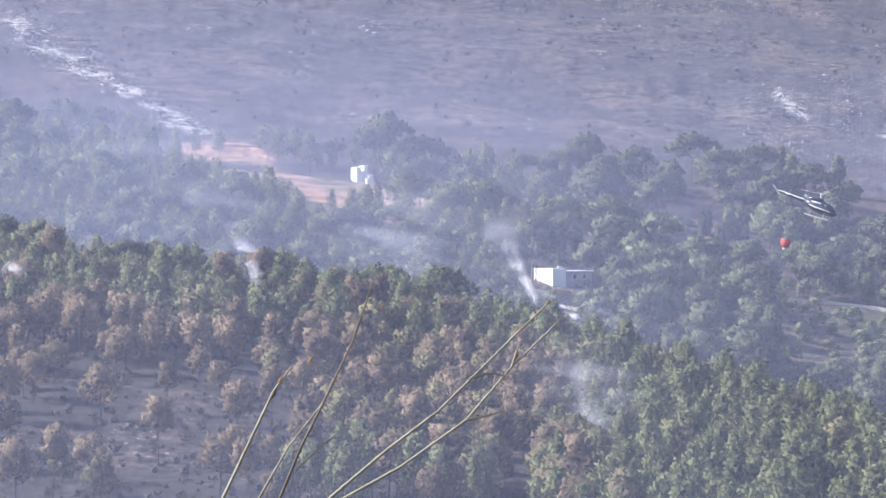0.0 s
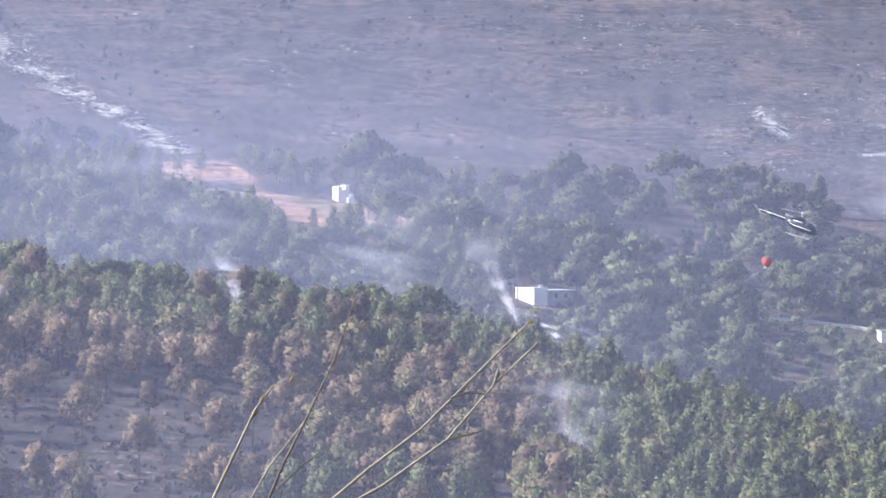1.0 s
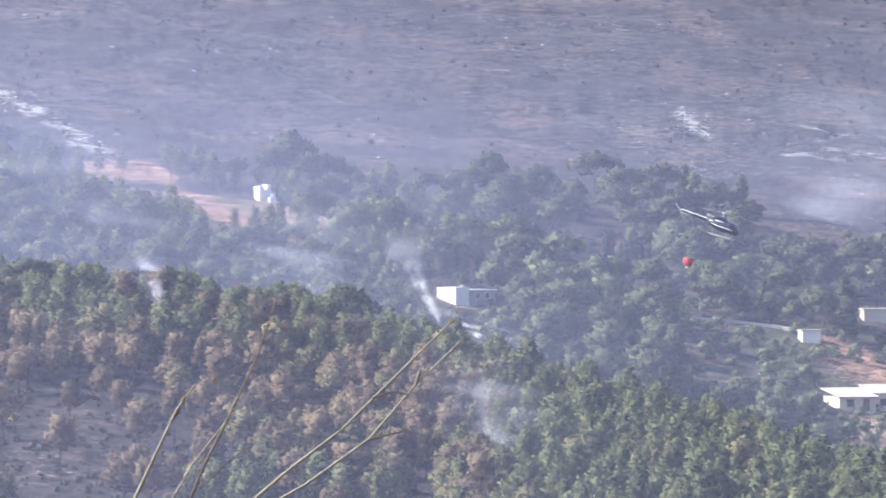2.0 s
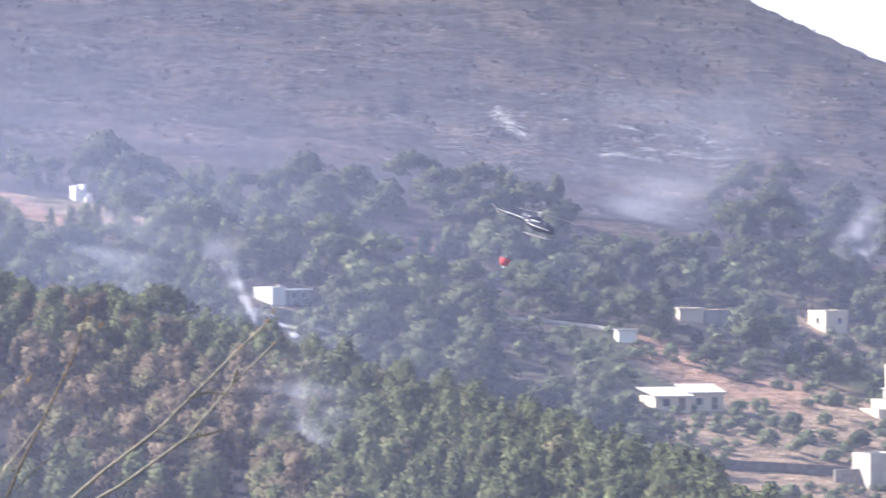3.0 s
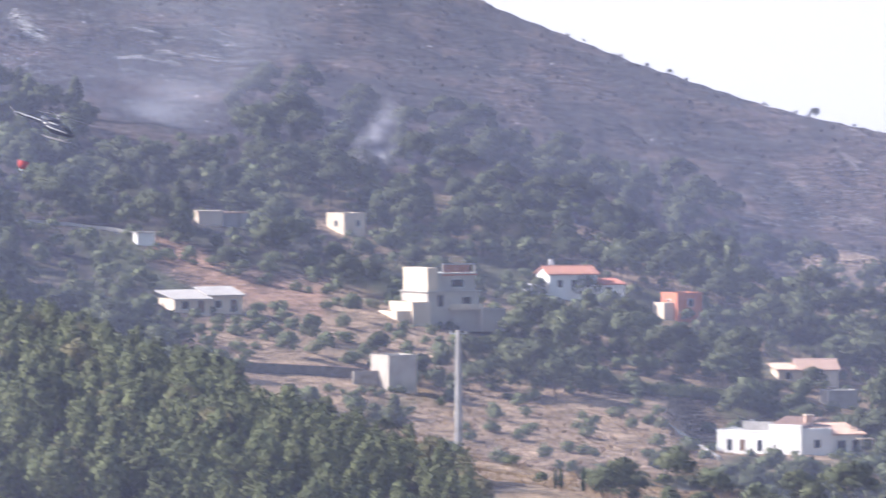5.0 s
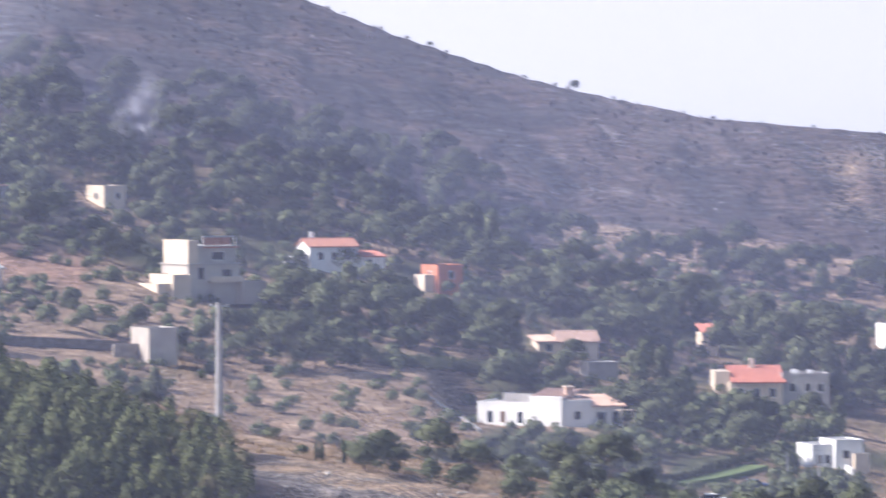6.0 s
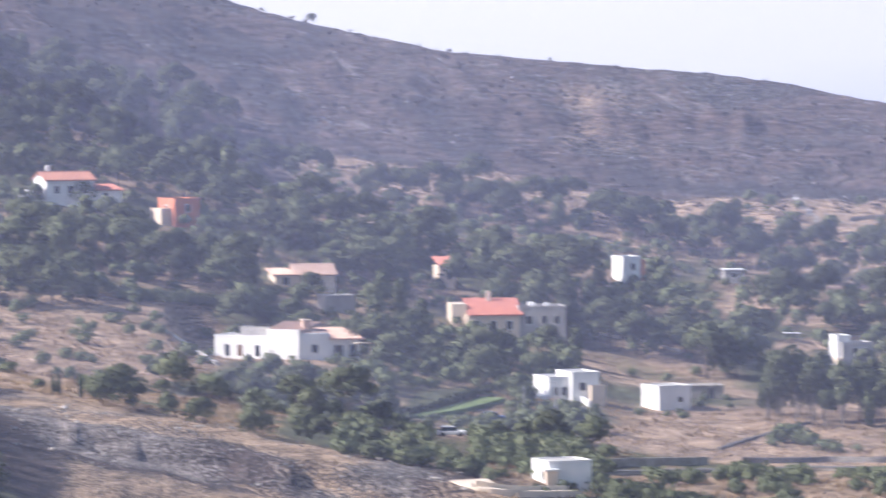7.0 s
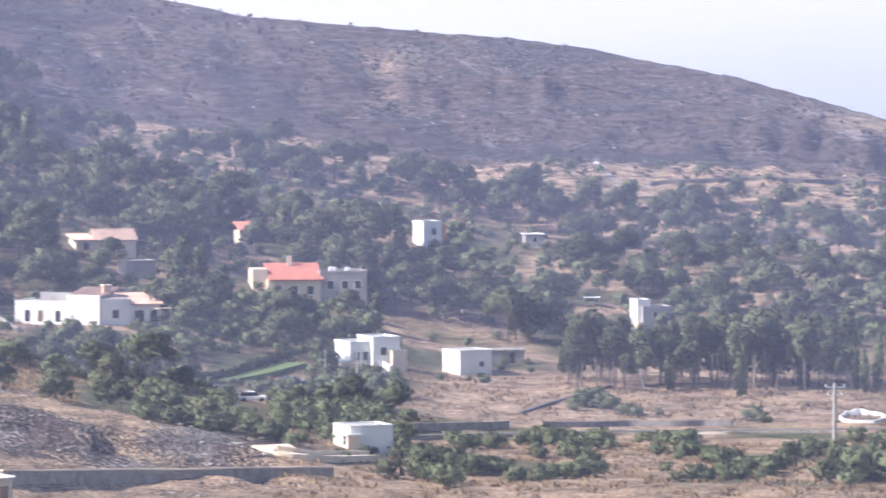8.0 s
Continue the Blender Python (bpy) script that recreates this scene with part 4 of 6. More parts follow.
# narrow house with a red roof patch
h, k = house("house", 2345, 815, 14, "small house with a red tiled roof behind pines", clear=(2328, 752, 2364, 815))
part("wall", boxes((-1.7, 1.5, -2, 2.4, -1.5, 3.8), bevel=0.03), CREAM, h)
tiled_slope(h, -1.9, 1.8, -2.4, 2.5, 3.9, 5.2, TERRACOTTA)
window(h, 0, 1.4, 0.9, 1.2, -2)

# white tower-like house and small white box beyond
h, k = house("house", 2668, 808, 26, "tall narrow white house among trees", clear=(2640, 752, 2692, 790))
flat_block(h, -2.2, 1.6, -2.2, 2.4, 4.7, WHITE, 0.3)
part("side_panel", boxes((1.62, 2.6, -2.0, 2.0, -1, 4.3), bevel=0.02), ORANGE, h)
window(h, 0, 2.4, 0.9, 1.2, -2.2)
h, k = house("hut", 2853, 808, 10, "small grey hut with a white roof slab", "hut", clear=(2830, 774, 2876, 806))
flat_block(h, -1.8, 1.8, -1.5, 1.8, 2.3, GREY, 0, roof_mat=WHITE)
window(h, 0, 0.9, 0.8, 0.8, -1.5)

# white terraced house above the ramp
h, k = house("house", 2560, 1016, 22, "white flat-roofed house on stepped terraces", clear=(2512, 942, 2612, 1022))
flat_block(h, -4.0, 2.4, -2.4, 4, 3.4, WHITE, 0.35)
flat_block(h, -0.6, 4.0, -3.6, 3, 4.2, WHITE, 0.3, name="upper_room")
flat_block(h, 2.2, 4.6, -4.8, -3.6, 2.2, CREAM, 0.2, name="porch_block")
part("terrace_wall", boxes((-6.2, -4.0, -3.2, 3.0, -2, 0.9), bevel=0.03), WHITE, h)
for x in (-2.8, -1.4):
    window(h, x, 0.8, 0.9, 1.3, -2.4)
window(h, 1.2, 1.6, 1.1, 1.2, -3.6)

# white cube house with stone barn
h, k = house("house", 2738, 1032, 30, "plain white cube house in a dry field", clear=(2696, 980, 2780, 1030))
flat_block(h, -3.0, 2.8, -2.6, 3.0, 3.6, WHITE, 0.15)
window(h, 0.9, 1.1, 0.9, 0.8, -2.6)
h, k = house("barn", 2806, 1014, 8, "ruined stone barn with a dark doorway", "barn", clear=(2780, 980, 2846, 1012))
flat_block(h, -3.2, 2.6, -2.0, 2.4, 2.0, STONE, 0, roof_mat=STONE)
window(h, 0.6, 0.0, 1.0, 1.7, -2.0, frame_mat=STONE)

# low white house at the road
h, k = house("house", 2553, 1172, 24, "low white house beside the road", clear=(2506, 1114, 2598, 1168))
flat_block(h, -3.0, 2.9, -2.4, 2.8, 3.2, WHITE, 0.2)
flat_block(h, -3.5, -1.9, -2.9, -2.4, 2.2, CREAM, 0, roof_mat=WHITE, name="porch_block")
window(h, -0.8, 0.9, 0.8, 1.3, 0, side=-1, face_x=-3.0)

# pale villa behind the pines
h, k = house("house", 3068, 958, 18, "pale two-storey house behind the row of pines", clear=(3032, 896, 3102, 940))
flat_block(h, -2.9, 2.6, -2.4, 3, 4.0, GREY, 0.5)
flat_block(h, -3.6, -1.2, -1.4, 3, 5.4, WHITE, 0.3, name="stair_tower")
flat_block(h, -4.0, -2.9, -3.0, 0.0, 1.6, CREAM, 0.2, name="porch_block")
for x in (-0.6, 1.3):
    window(h, x, 2.3, 0.9, 1.2, -2.4)


# ---- woods ----
CLEAR += [(-62, 282, -14, 322, 960), (2940, 894, 2974, 912, 900), (1120, 775, 1330, 815, 800), (2275, 1000, 2445, 1034, 800), (950, 600, 1240, 668, 862), (2590, 885, 2760, 955, 880), (2388, 1164, 2562, 1190, 700), (535, 350, 575, 405, 960), (850, 262, 1050, 372, 1100), (745, 555, 930, 630, spot(840, 650)[1]), (2342, 1072, 2366, 1086, 760), (-350, 256, -275, 268, 965), (-255, 272, -170, 288, 965), (-140, 312, -70, 330, 965)]
crest_dip = line(CREST_V)
crest, dale, foot = line(CREST_R), line(DALE_R), line(FOOT_R)


def near_kind(u, r, rng):
    edge = 330 + 130 * noise.noise(Vector((r / 30, u / 160, 2))) - 0.6 * (r - 600)
    if u > edge + 90:
        return "pine" if rng.random() < 0.93 else "singed"
    if u > edge - 60:
        return rng.choice(["pine", "singed", "burnt"])
    if r > 678 and rng.random() < 0.72:
        return "pine"
    if r < 566 and rng.random() < 0.5:
        return "pine"
    return "burnt" if rng.random() < 0.75 else "singed"


def near_keep(u, r, rng):
    v = dip_at(u, r)
    if u < 300:
        # burnt clearing low on the slope
        open_ground = smooth(610, 700, v) * (1 - smooth(-380, 150, u) * 0.6)
        return rng.random() > 0.92 * open_ground
    return u < 1500 + (600 - r) * 0.9 + 60 * noise.noise(Vector((r / 20, 0, 0)))


scatter(near_kind, -1000, 300, 548, lambda u: crest(u) + 12, 4.3, 1, keep=near_keep)
scatter(near_kind, 300, 1640, 500, lambda u: crest(u) + 12, 4.2, 11, lambda u: 1.0 - 0.32 * smooth(1050, 1480, u), keep=near_keep)
scatter(lambda u, r, rng: rng.choice(["pine", "pine", "pine", "pine", "umbrella"]), -1000, 320, lambda u: dale(u) - 60, lambda u: foot(u) - 5, 5.8, 2, 0.95)


def terrace_kind(u, v, rng):
    """Bushes stand along the foot of each terrace, the treads lie open."""
    if terrace(u, v) > 0.60 + 0.25 * noise.noise(Vector((u / 60, v / 30, 58))):
        return "bush" if rng.random() < 0.2 else None
    return rng.choice(["olive", "bush", "round", "olive", "round"])


def valley_kind(u, r, rng):
    g = noise.noise(Vector((xy(u, r)[0] / 45, r / 45, 31)))
    v = dip_at(u, r)
    if 2610 < u and v > 985:
        return None
    if 690 < u < 960 and 575 < v < 690:
        return "bush" if rng.random() < 0.8 else None
    if 960 < u < 1440 and 630 < v < 870:
        return rng.choice(["bush", "olive", None, None, "round"])
    if 1380 < u < 1960 and 850 < v < 1000:
        return "bush" if rng.random() < 0.4 else None
    if 2200 < u < 2560 and v > 960:
        return rng.choice(["olive", "bush", "olive", "round"])
    if u > 2880 + 0.8 * max(0, v - 760) and v < 930:
        return terrace_kind(u, v, rng)
    if g < -0.22:
        return rng.choice(["olive", "bush", "olive", None])
    if v - 75 > crest_dip(u):
        return None
    return rng.choice(["dale", "round", "umbrella", "umbrella", "olive", "round"])


scatter(valley_kind, 320, 3900, lambda u: dale(u) - 25, lambda u: foot(u) + 8 - 22 * smooth(1800, 2000, u) * (1 - smooth(2250, 2450, u)), 6.6, 3, 1.0)
# undergrowth between the trees
scatter(lambda u, r, rng: terrace_kind(u, dip_at(u, r), rng) if u > 2880 and dip_at(u, r) < 930 else rng.choice(["olive", "bush", None]), 320, 3900, lambda u: dale(u) - 10, lambda u: foot(u) + 4, 5.6, 31, 0.9,
        keep=lambda u, r, rng: (u < 2600 or dip_at(u, r) < 985) and not (1380 < u < 1960 and 850 < dip_at(u, r) < 1000) and not (960 < u < 1440 and 630 < dip_at(u, r) < 870 and rng.random() < 0.7))
# bushes along the back of the rock slab and thickets at the field
scatter(lambda u, r, rng: rng.choice(["round", "olive"]), 1640, 2330, lambda u: crest(u) + 8, lambda u: crest(u) + 30, 4.2, 21, 0.75,
        keep=lambda u, r, rng: noise.noise(Vector((u / 90, r / 20, 41))) > 0.02)
scatter(lambda u, r, rng: rng.choice(["olive", "bush", "bush"]), 2040, 2620, lambda u: dale(u) - 20, 850, 4.0, 23, 0.9, keep=lambda u, r, rng: noise.noise(Vector((u / 60, r / 16, 47))) > -0.15)
scatter("bush", 2180, 2620, lambda u: crest(u) + 6, lambda u: dale(u) - 18, 3.2, 26, 1.1, keep=lambda u, r, rng: noise.noise(Vector((u / 60, r / 14, 46))) > 0.0)
scatter("bush", 900, 2040, lambda u: dale(u), 900, 6.0, 24, 0.95, keep=lambda u, r, rng: noise.noise(Vector((u / 70, r / 25, 44))) > (0.3 if u > 1360 and dip_at(u, r) > 840 else -0.1))
scatter("bush", 2440, 3900, 600, 760, 3.0, 22, 1.0,
        keep=lambda u, r, rng: noise.noise(Vector((u / 85, r / 16, 43))) > (0.12 if dip_at(u, r) > 1140 else 0.36) and not 1085 < dip_at(u, r) < 1150)
# thin trees running up the foot of the slope
scatter(lambda u, r, rng: rng.choice(["dale", "umbrella", "round", None]), 900, 2000, lambda u: foot(u), lambda u: foot(u) + 45, 7.5, 4, 0.85)
scatter(lambda u, r, rng: rng.choice(["bush", "olive", None, None]), 2900, 3900, lambda u: foot(u) - 10, lambda u: foot(u) + 30, 6.0, 5)
# the row of tall pines at the field's edge
rng_row = random.Random(8)
for i in range(60):
    uu = 2900 + rng_row.uniform(0, 520)
    at, rr = spot(uu, 1066 + rng_row.uniform(-14, 4), 640)
    plant("tall", uu, rr + rng_row.uniform(0, 10), 0.72 if 3010 < uu < 3120 else 0.82, rng_row, force=True)
for i in range(44):
    uu = 2900 + rng_row.uniform(0, 540)
    at, rr = spot(uu, 1058, 640)
    plant("dale", uu, rr + rng_row.uniform(9, 26), rng_row.uniform(0.7, 1.0), rng_row, force=True)
for uu, vv, size in ((3218, 1074, 1.15), (3226, 1070, 1.0), (3092, 1062, 0.85), (3100, 1064, 0.75), (3330, 1052, 1.1), (3338, 1056, 0.9), (3425, 1060, 0.9), (3440, 1066, 1.0), (3462, 1062, 0.9)):
    plant("poplar", uu, spot(uu, vv, 640)[1], size, rng_row, force=True)
# shrubs round the field's gully and below the lane
for uu, vv, size in ((2925, 1100, 1.3), (2942, 1095, 1.5), (2958, 1092, 1.6), (2975, 1096, 1.5), (2992, 1100, 1.3), (3020, 1108, 1.2), (3040, 1110, 1.0), (3075, 1108, 0.8), (3245, 1118, 1.2), (3262, 1120, 1.0),
                     (2620, 1185, 1.4), (2645, 1195, 1.6), (2680, 1200, 1.7), (2715, 1210, 1.6), (2745, 1215, 1.5), (2830, 1160, 1.4), (2860, 1158, 1.5), (2885, 1162, 1.2),
                     (3370, 1225, 1.9), (3400, 1215, 2.1), (3435, 1222, 2.2), (3470, 1216, 2.2), (3500, 1225, 2.0), (2660, 1225, 1.8), (2700, 1236, 1.8), (2600, 1220, 1.5)):
    at, rr = spot(uu, vv, 575)
    plant("bush", uu, rr, size, rng_row, force=True)
# big pines in front of the burnt slope
for uu, vv, size in ((-130, 318, 1.25), (-112, 326, 1.2), (-92, 322, 1.3), (-70, 330, 1.2), (-20, 318, 1.3), (0, 322, 1.35), (22, 330, 1.2), (48, 334, 1.15), (80, 338, 1.1), (110, 342, 1.0),
                     (480, 338, 1.0), (655, 345, 1.05), (703, 342, 1.0), (738, 345, 0.8), (800, 352, 0.9), (1120, 400, 1.0), (1190, 410, 1.0)):
    at, rr = spot(uu, vv, 880)
    plant("dale" if size < 1.05 else "umbrella", uu, rr, size, rng_row)
# cypresses
for uu, vv in ((560, 445), (572, 447), (590, 446), (604, 448), (628, 450), (640, 447), (338, 452), (1700, 1012), (1660, 1008), (1650, 1008), (3330, 1060), (3280, 1050)):
    at, rr = spot(uu, vv, 640 if vv > 900 else 740)
    plant("cypress", uu, rr, 0.9 if vv < 900 else 0.45, rng_row, force=True)
# trees that stand half before the houses
for uu, vv, size in ((1622, 668, 0.75), (1700, 676, 0.8), (1742, 672, 0.75), (1884, 716, 0.6), (2364, 834, 1.05), (2330, 838, 0.6), (2042, 968, 0.55), (2525, 905, 0.8), (2140, 812, 0.7), (2108, 838, 0.9), (3085, 962, 0.6)):
    plant("round", uu, spot(uu, vv, 700)[1], size, rng_row, force=True)
# shrubs at the feet of the houses
for u0, u1, v1, _ in HOUSE_FEET:
    for i in range(int((u1 - u0) / 13)):
        uu, vv = rng_row.uniform(u0 - 12, u1 + 12), v1 + rng_row.uniform(4, 20)
        plant("bush", uu, spot(uu, vv, 560)[1], rng_row.uniform(0.4, 0.85), rng_row, force=True)
# trees on the skyline
for uu, size in ((2107, 0.5), (1440, 0.22), (1852, 0.28), (2024, 0.16), (2300, 0.13), (2440, 0.16), (2530, 0.18), (2330, 0.14), (1700, 0.2)):
    plant("round", uu, float(np.interp(uu, RIDGE_U, RIDGE_R)) - 1, size, rng_row, force=True)
# scorched scrub on the slope
scatter("scrub", -1000, 3900, lambda u: foot(u) + 6, lambda u: foot(u) + 330, 5.6, 6, lambda u: 0.95, keep=lambda u, r, rng: r < float(np.interp(u, RIDGE_U, RIDGE_R)) + 2 and noise.noise(Vector((u / 60, r / 18, 91))) > (0.22 if u < 900 else -0.02))
scatter("scrub", -1000, 420, 545, lambda u: crest(u) - 20, 3.4, 61, 0.8, keep=lambda u, r, rng: noise.noise(Vector((u / 70, r / 12, 92))) > -0.25)
grow_all()


# ---- stones ----
def stone_mesh(seed):
    rng = random.Random(seed)
    bm = bmesh.new()
    bmesh.ops.create_icosphere(bm, subdivisions=1, radius=0.5)
    for v in bm.verts:
        v.co = Vector((v.co.x * 1.3, v.co.y, v.co.z * 0.62)) * rng.uniform(0.75, 1.25)
    return bm


def stones(name, label, mat, spots, seed):
    """Many loose stones in one mesh."""
    rng = random.Random(seed)
    protos = []
    for s in range(4):
        bm = stone_mesh(seed + s)
        protos.append((np.array([v.co[:] for v in bm.verts]), [tuple(v.index for v in f.verts) for f in bm.faces]))
        bm.free()
    vs, fs, off = [], [], 0
    for x, y, z, size in spots:
        co, polys = rng.choice(protos)
        a = rng.uniform(0, 6.28)
        m = np.array([[math.cos(a), -math.sin(a), 0], [math.sin(a), math.cos(a), 0], [0, 0, 1]]) * size
        vs.append(co @ m.T + np.array([x, y, z + size * 0.12]))
        fs += [tuple(i + off for i in p) for p in polys]
        off += len(co)
    me = mesh_from(name, np.concatenate(vs).tolist(), fs, [mat])
    return tagged(new(name, me), label, "stones", kind="stuff")


LIMESTONE = material("limestone", [(0.18, 0.165, 0.15), (0.30, 0.275, 0.25), (0.46, 0.43, 0.40)], 0.3, 0.95, island=0.3)
rng_s = random.Random(77)
run, hill, slab = [], [], []
for i in range(300):
    t = rng_s.random() * (len(STONE_RUN) - 1)
    (a, b), (c, d) = STONE_RUN[int(t)], STONE_RUN[int(t) + 1]
    f = t - int(t)
    uu, vv = a + f * (c - a) + rng_s.gauss(0, 14), b + f * (d - b) + rng_s.gauss(0, 9)
    at, rr = spot(uu, vv, 960)
    run.append((*at, rng_s.uniform(0.2, 0.9)))
for i in range(2600):
    uu, rr = rng_s.uniform(-800, 3600), rng_s.uniform(1000, 1440)
    if rr < float(np.interp(uu, RIDGE_U, RIDGE_R)) and noise.noise(Vector((uu / 120, rr / 30, 6))) > -0.05 - 0.3 * smooth(1700, 2600, uu):
        hill.append((*xy(uu, rr), ground_z(uu, rr), 0.2 + 0.7 * rng_s.random() ** 3))
for i in range(200):
    uu, rr = rng_s.uniform(1560, 2420), rng_s.uniform(570, 625)
    slab.append((*xy(uu, rr), ground_z(uu, rr), rng_s.uniform(0.15, 0.9) ** 1.3))
stones("loose_rock", "pale limestone blocks strewn down a gully", LIMESTONE, run, 300)
stones("loose_rock", "scattered stones on the burnt hillside", LIMESTONE, hill, 310)
stones("loose_rock", "broken grey rocks on the bare outcrop", LIMESTONE, slab, 320)


# ---- sky backdrop, haze sheets and smoke ----
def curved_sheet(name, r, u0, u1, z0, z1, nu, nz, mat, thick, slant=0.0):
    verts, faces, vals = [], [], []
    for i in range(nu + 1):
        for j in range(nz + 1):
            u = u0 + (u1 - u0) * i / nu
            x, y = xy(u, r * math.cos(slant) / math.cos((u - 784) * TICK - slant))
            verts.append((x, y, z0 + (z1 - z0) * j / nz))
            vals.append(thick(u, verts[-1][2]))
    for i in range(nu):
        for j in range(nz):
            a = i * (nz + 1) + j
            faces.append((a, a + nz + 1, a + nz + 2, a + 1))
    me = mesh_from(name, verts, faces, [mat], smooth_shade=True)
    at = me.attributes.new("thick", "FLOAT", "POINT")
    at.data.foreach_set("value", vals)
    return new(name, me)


def sky_material():
    m = bpy.data.materials.new("hazy_sky")
    m.use_nodes = True
    nt = m.node_tree
    nt.nodes.remove(nt.nodes["Principled BSDF"])
    em = nt.nodes.new("ShaderNodeEmission")
    at = nt.nodes.new("ShaderNodeAttribute")
    at.attribute_name = "thick"
    ramp = nt.nodes.new("ShaderNodeValToRGB")
    e = ramp.color_ramp.elements
    e[0].position, e[0].color = 0.0, (0.47, 0.51, 0.66, 1)
    e[1].position, e[1].color = 1.0, (0.72, 0.72, 0.75, 1)
    mid = e.new(0.45)
    mid.color = (0.64, 0.65, 0.73, 1)
    nt.links.new(at.outputs["Fac"], ramp.inputs[0])
    nt.links.new(ramp.outputs[0], em.inputs["Color"])
    nt.links.new(em.outputs[0], nt.nodes["Material Output"].inputs["Surface"])
    return m


tagged(curved_sheet("backdrop", 4700, -2500, 5500, -80, 900, 40, 24, sky_material(), lambda u, z: smooth(-60, 130, z) * 0.6 + 0.4 * (1 - smooth(1800, 3600, u))),
       "pale hazy summer sky", "sky", kind="structure")

# upright blue sheets paint the air's haze over everything behind them
HAZE_SHEET = veil_material("haze", (0.52, 0.60, 1.0), 1.0, 0.010, "height")
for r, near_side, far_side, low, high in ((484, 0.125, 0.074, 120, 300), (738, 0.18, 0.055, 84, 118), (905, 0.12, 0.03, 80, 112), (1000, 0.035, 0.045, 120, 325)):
    tagged(curved_sheet("haze", r, -1800, 4700, -30, 330, 60, 30, HAZE_SHEET,
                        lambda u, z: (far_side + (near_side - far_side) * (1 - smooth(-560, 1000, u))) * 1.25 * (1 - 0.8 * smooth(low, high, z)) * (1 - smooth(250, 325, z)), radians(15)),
           "sheer blue sheet in place of hazy valley air", "smoke", kind="stuff")

SMOKE = veil_material("smoke", (0.80, 0.83, 1.0), 1.0, 0.16, "edges")


SOFT_SMOKE = veil_material("soft_smoke", (0.74, 0.80, 1.0), 1.0, 0.035, "height")


def plume(path, r, thick, label, layers=2, seed=0, mat=SMOKE):
    """A drifting plume: a few bent sheets along a line of bearings and dips, each row with its half width; thin at the rim."""
    top = thing("smoke_plume", Vector((*xy(path[0][0], r), rise(path[0][1], r))), 0, label, "smoke")
    rng = random.Random(seed)
    inv = top.matrix_basis.inverted()
    for k in range(layers):
        verts, faces, vals = [], [], []
        n, m = 28, 10
        for i in range(n + 1):
            f = i / n * (len(path) - 1)
            a, b = path[int(min(f, len(path) - 2))], path[int(min(f, len(path) - 2)) + 1]
            q = f - int(min(f, len(path) - 2))
            u, v, w = (a[j] + (b[j] - a[j]) * q for j in range(3))
            u += 8 * noise.noise(Vector((i / 4, k * 9, seed)))
            for j in range(m + 1):
                s = j / m * 2 - 1
                rr = r + k * 4 + 3 * math.cos(s * 1.6) + 2 * noise.noise(Vector((i / 5, j / 4, seed + k)))
                wob = w * (1 + 0.25 * noise.noise(Vector((i / 3, 5, seed + k))))
                verts.append(inv @ Vector((*xy(u + s * wob, rr), rise(v + 0.25 * s * wob, rr))))
                ends = smooth(0, 0.10, i / n) * (1 - smooth(0.35, 1.0, i / n))
                vals.append(thick * (1 - s * s) ** 1.5 * ends)
        for i in range(n):
            for j in range(m):
                c = i * (m + 1) + j
                faces.append((c, c + 1, c + m + 2, c + m + 1))
        me = mesh_from("wisp", verts, faces, [mat], smooth_shade=True)
        at = me.attributes.new("thick", "FLOAT", "POINT")
        at.data.foreach_set("value", vals)
        part("wisp", me, None, top)
    return top


plume([(272, 548, 7), (246, 502, 20), (214, 456, 32), (184, 408, 56), (150, 340, 96)], 735, 0.42, "white smoke rising from the wood's edge", 2, 1)
plume([(350, 580, 10), (326, 550, 22), (288, 526, 30), (232, 492, 46)], 718, 0.8, "white smoke rising at the forest crest", 1, 2)
plume([(440, 632, 8), (418, 594, 20), (382, 552, 34), (310, 510, 60)], 706, 0.65, "white smoke drifting over the treetops", 1, 3)
plume([(330, 770, 60), (335, 700, 120), (318, 630, 150), (270, 550, 170)], 596, 0.22, "thin blue smoke veil over the pines", 1, 14, SOFT_SMOKE)
plume([(330, 765, 14), (332, 700, 40), (318, 630, 60), (270, 550, 90)], 600, 0.22, "pale smoke between the pines", 1, 4)
plume([(-234, 510, 10), (-246, 470, 30), (-266, 435, 44), (-300, 380, 66)], 690, 0.8, "small white smoke column in the trees", 1, 5)
plume([(-628, 555, 10), (-650, 505, 28), (-675, 470, 40), (-700, 420, 60)], 690, 0.65, "small white smoke column in the trees", 1, 6)
plume([(-40, 470, 120), (-30, 420, 150), (-10, 360, 170), (20, 260, 200)], 760, 0.34, "broad pale smoke drifting over the valley wood", 1, 10, SOFT_SMOKE)
plume([(-330, 440, 110), (-340, 390, 150), (-350, 340, 180), (-370, 250, 210)], 850, 0.28, "broad pale smoke drifting over the valley wood", 1, 12, SOFT_SMOKE)
plume([(-500, 330, 120), (-480, 280, 150), (-450, 220, 170), (-420, 120, 200)], 880, 0.22, "broad pale smoke drifting over the hill's foot", 1, 11, SOFT_SMOKE)
plume([(935, 405, 120), (925, 360, 130), (895, 280, 150), (860, 160, 170)], 992, 0.30, "low smoke lying on the burnt slope", 1, 7, SOFT_SMOKE)
plume([(900, 340, 150), (960, 240, 210), (1040, 120, 250), (1120, -40, 280)], 985, 0.22, "thin smoke veil over the ashy slope", 1, 13, SOFT_SMOKE)
plume([(1250, 505, 34), (1255, 450, 66), (1290, 390, 80), (1320, 280, 100)], 960, 0.42, "low smoke lying behind the pines", 1, 8)
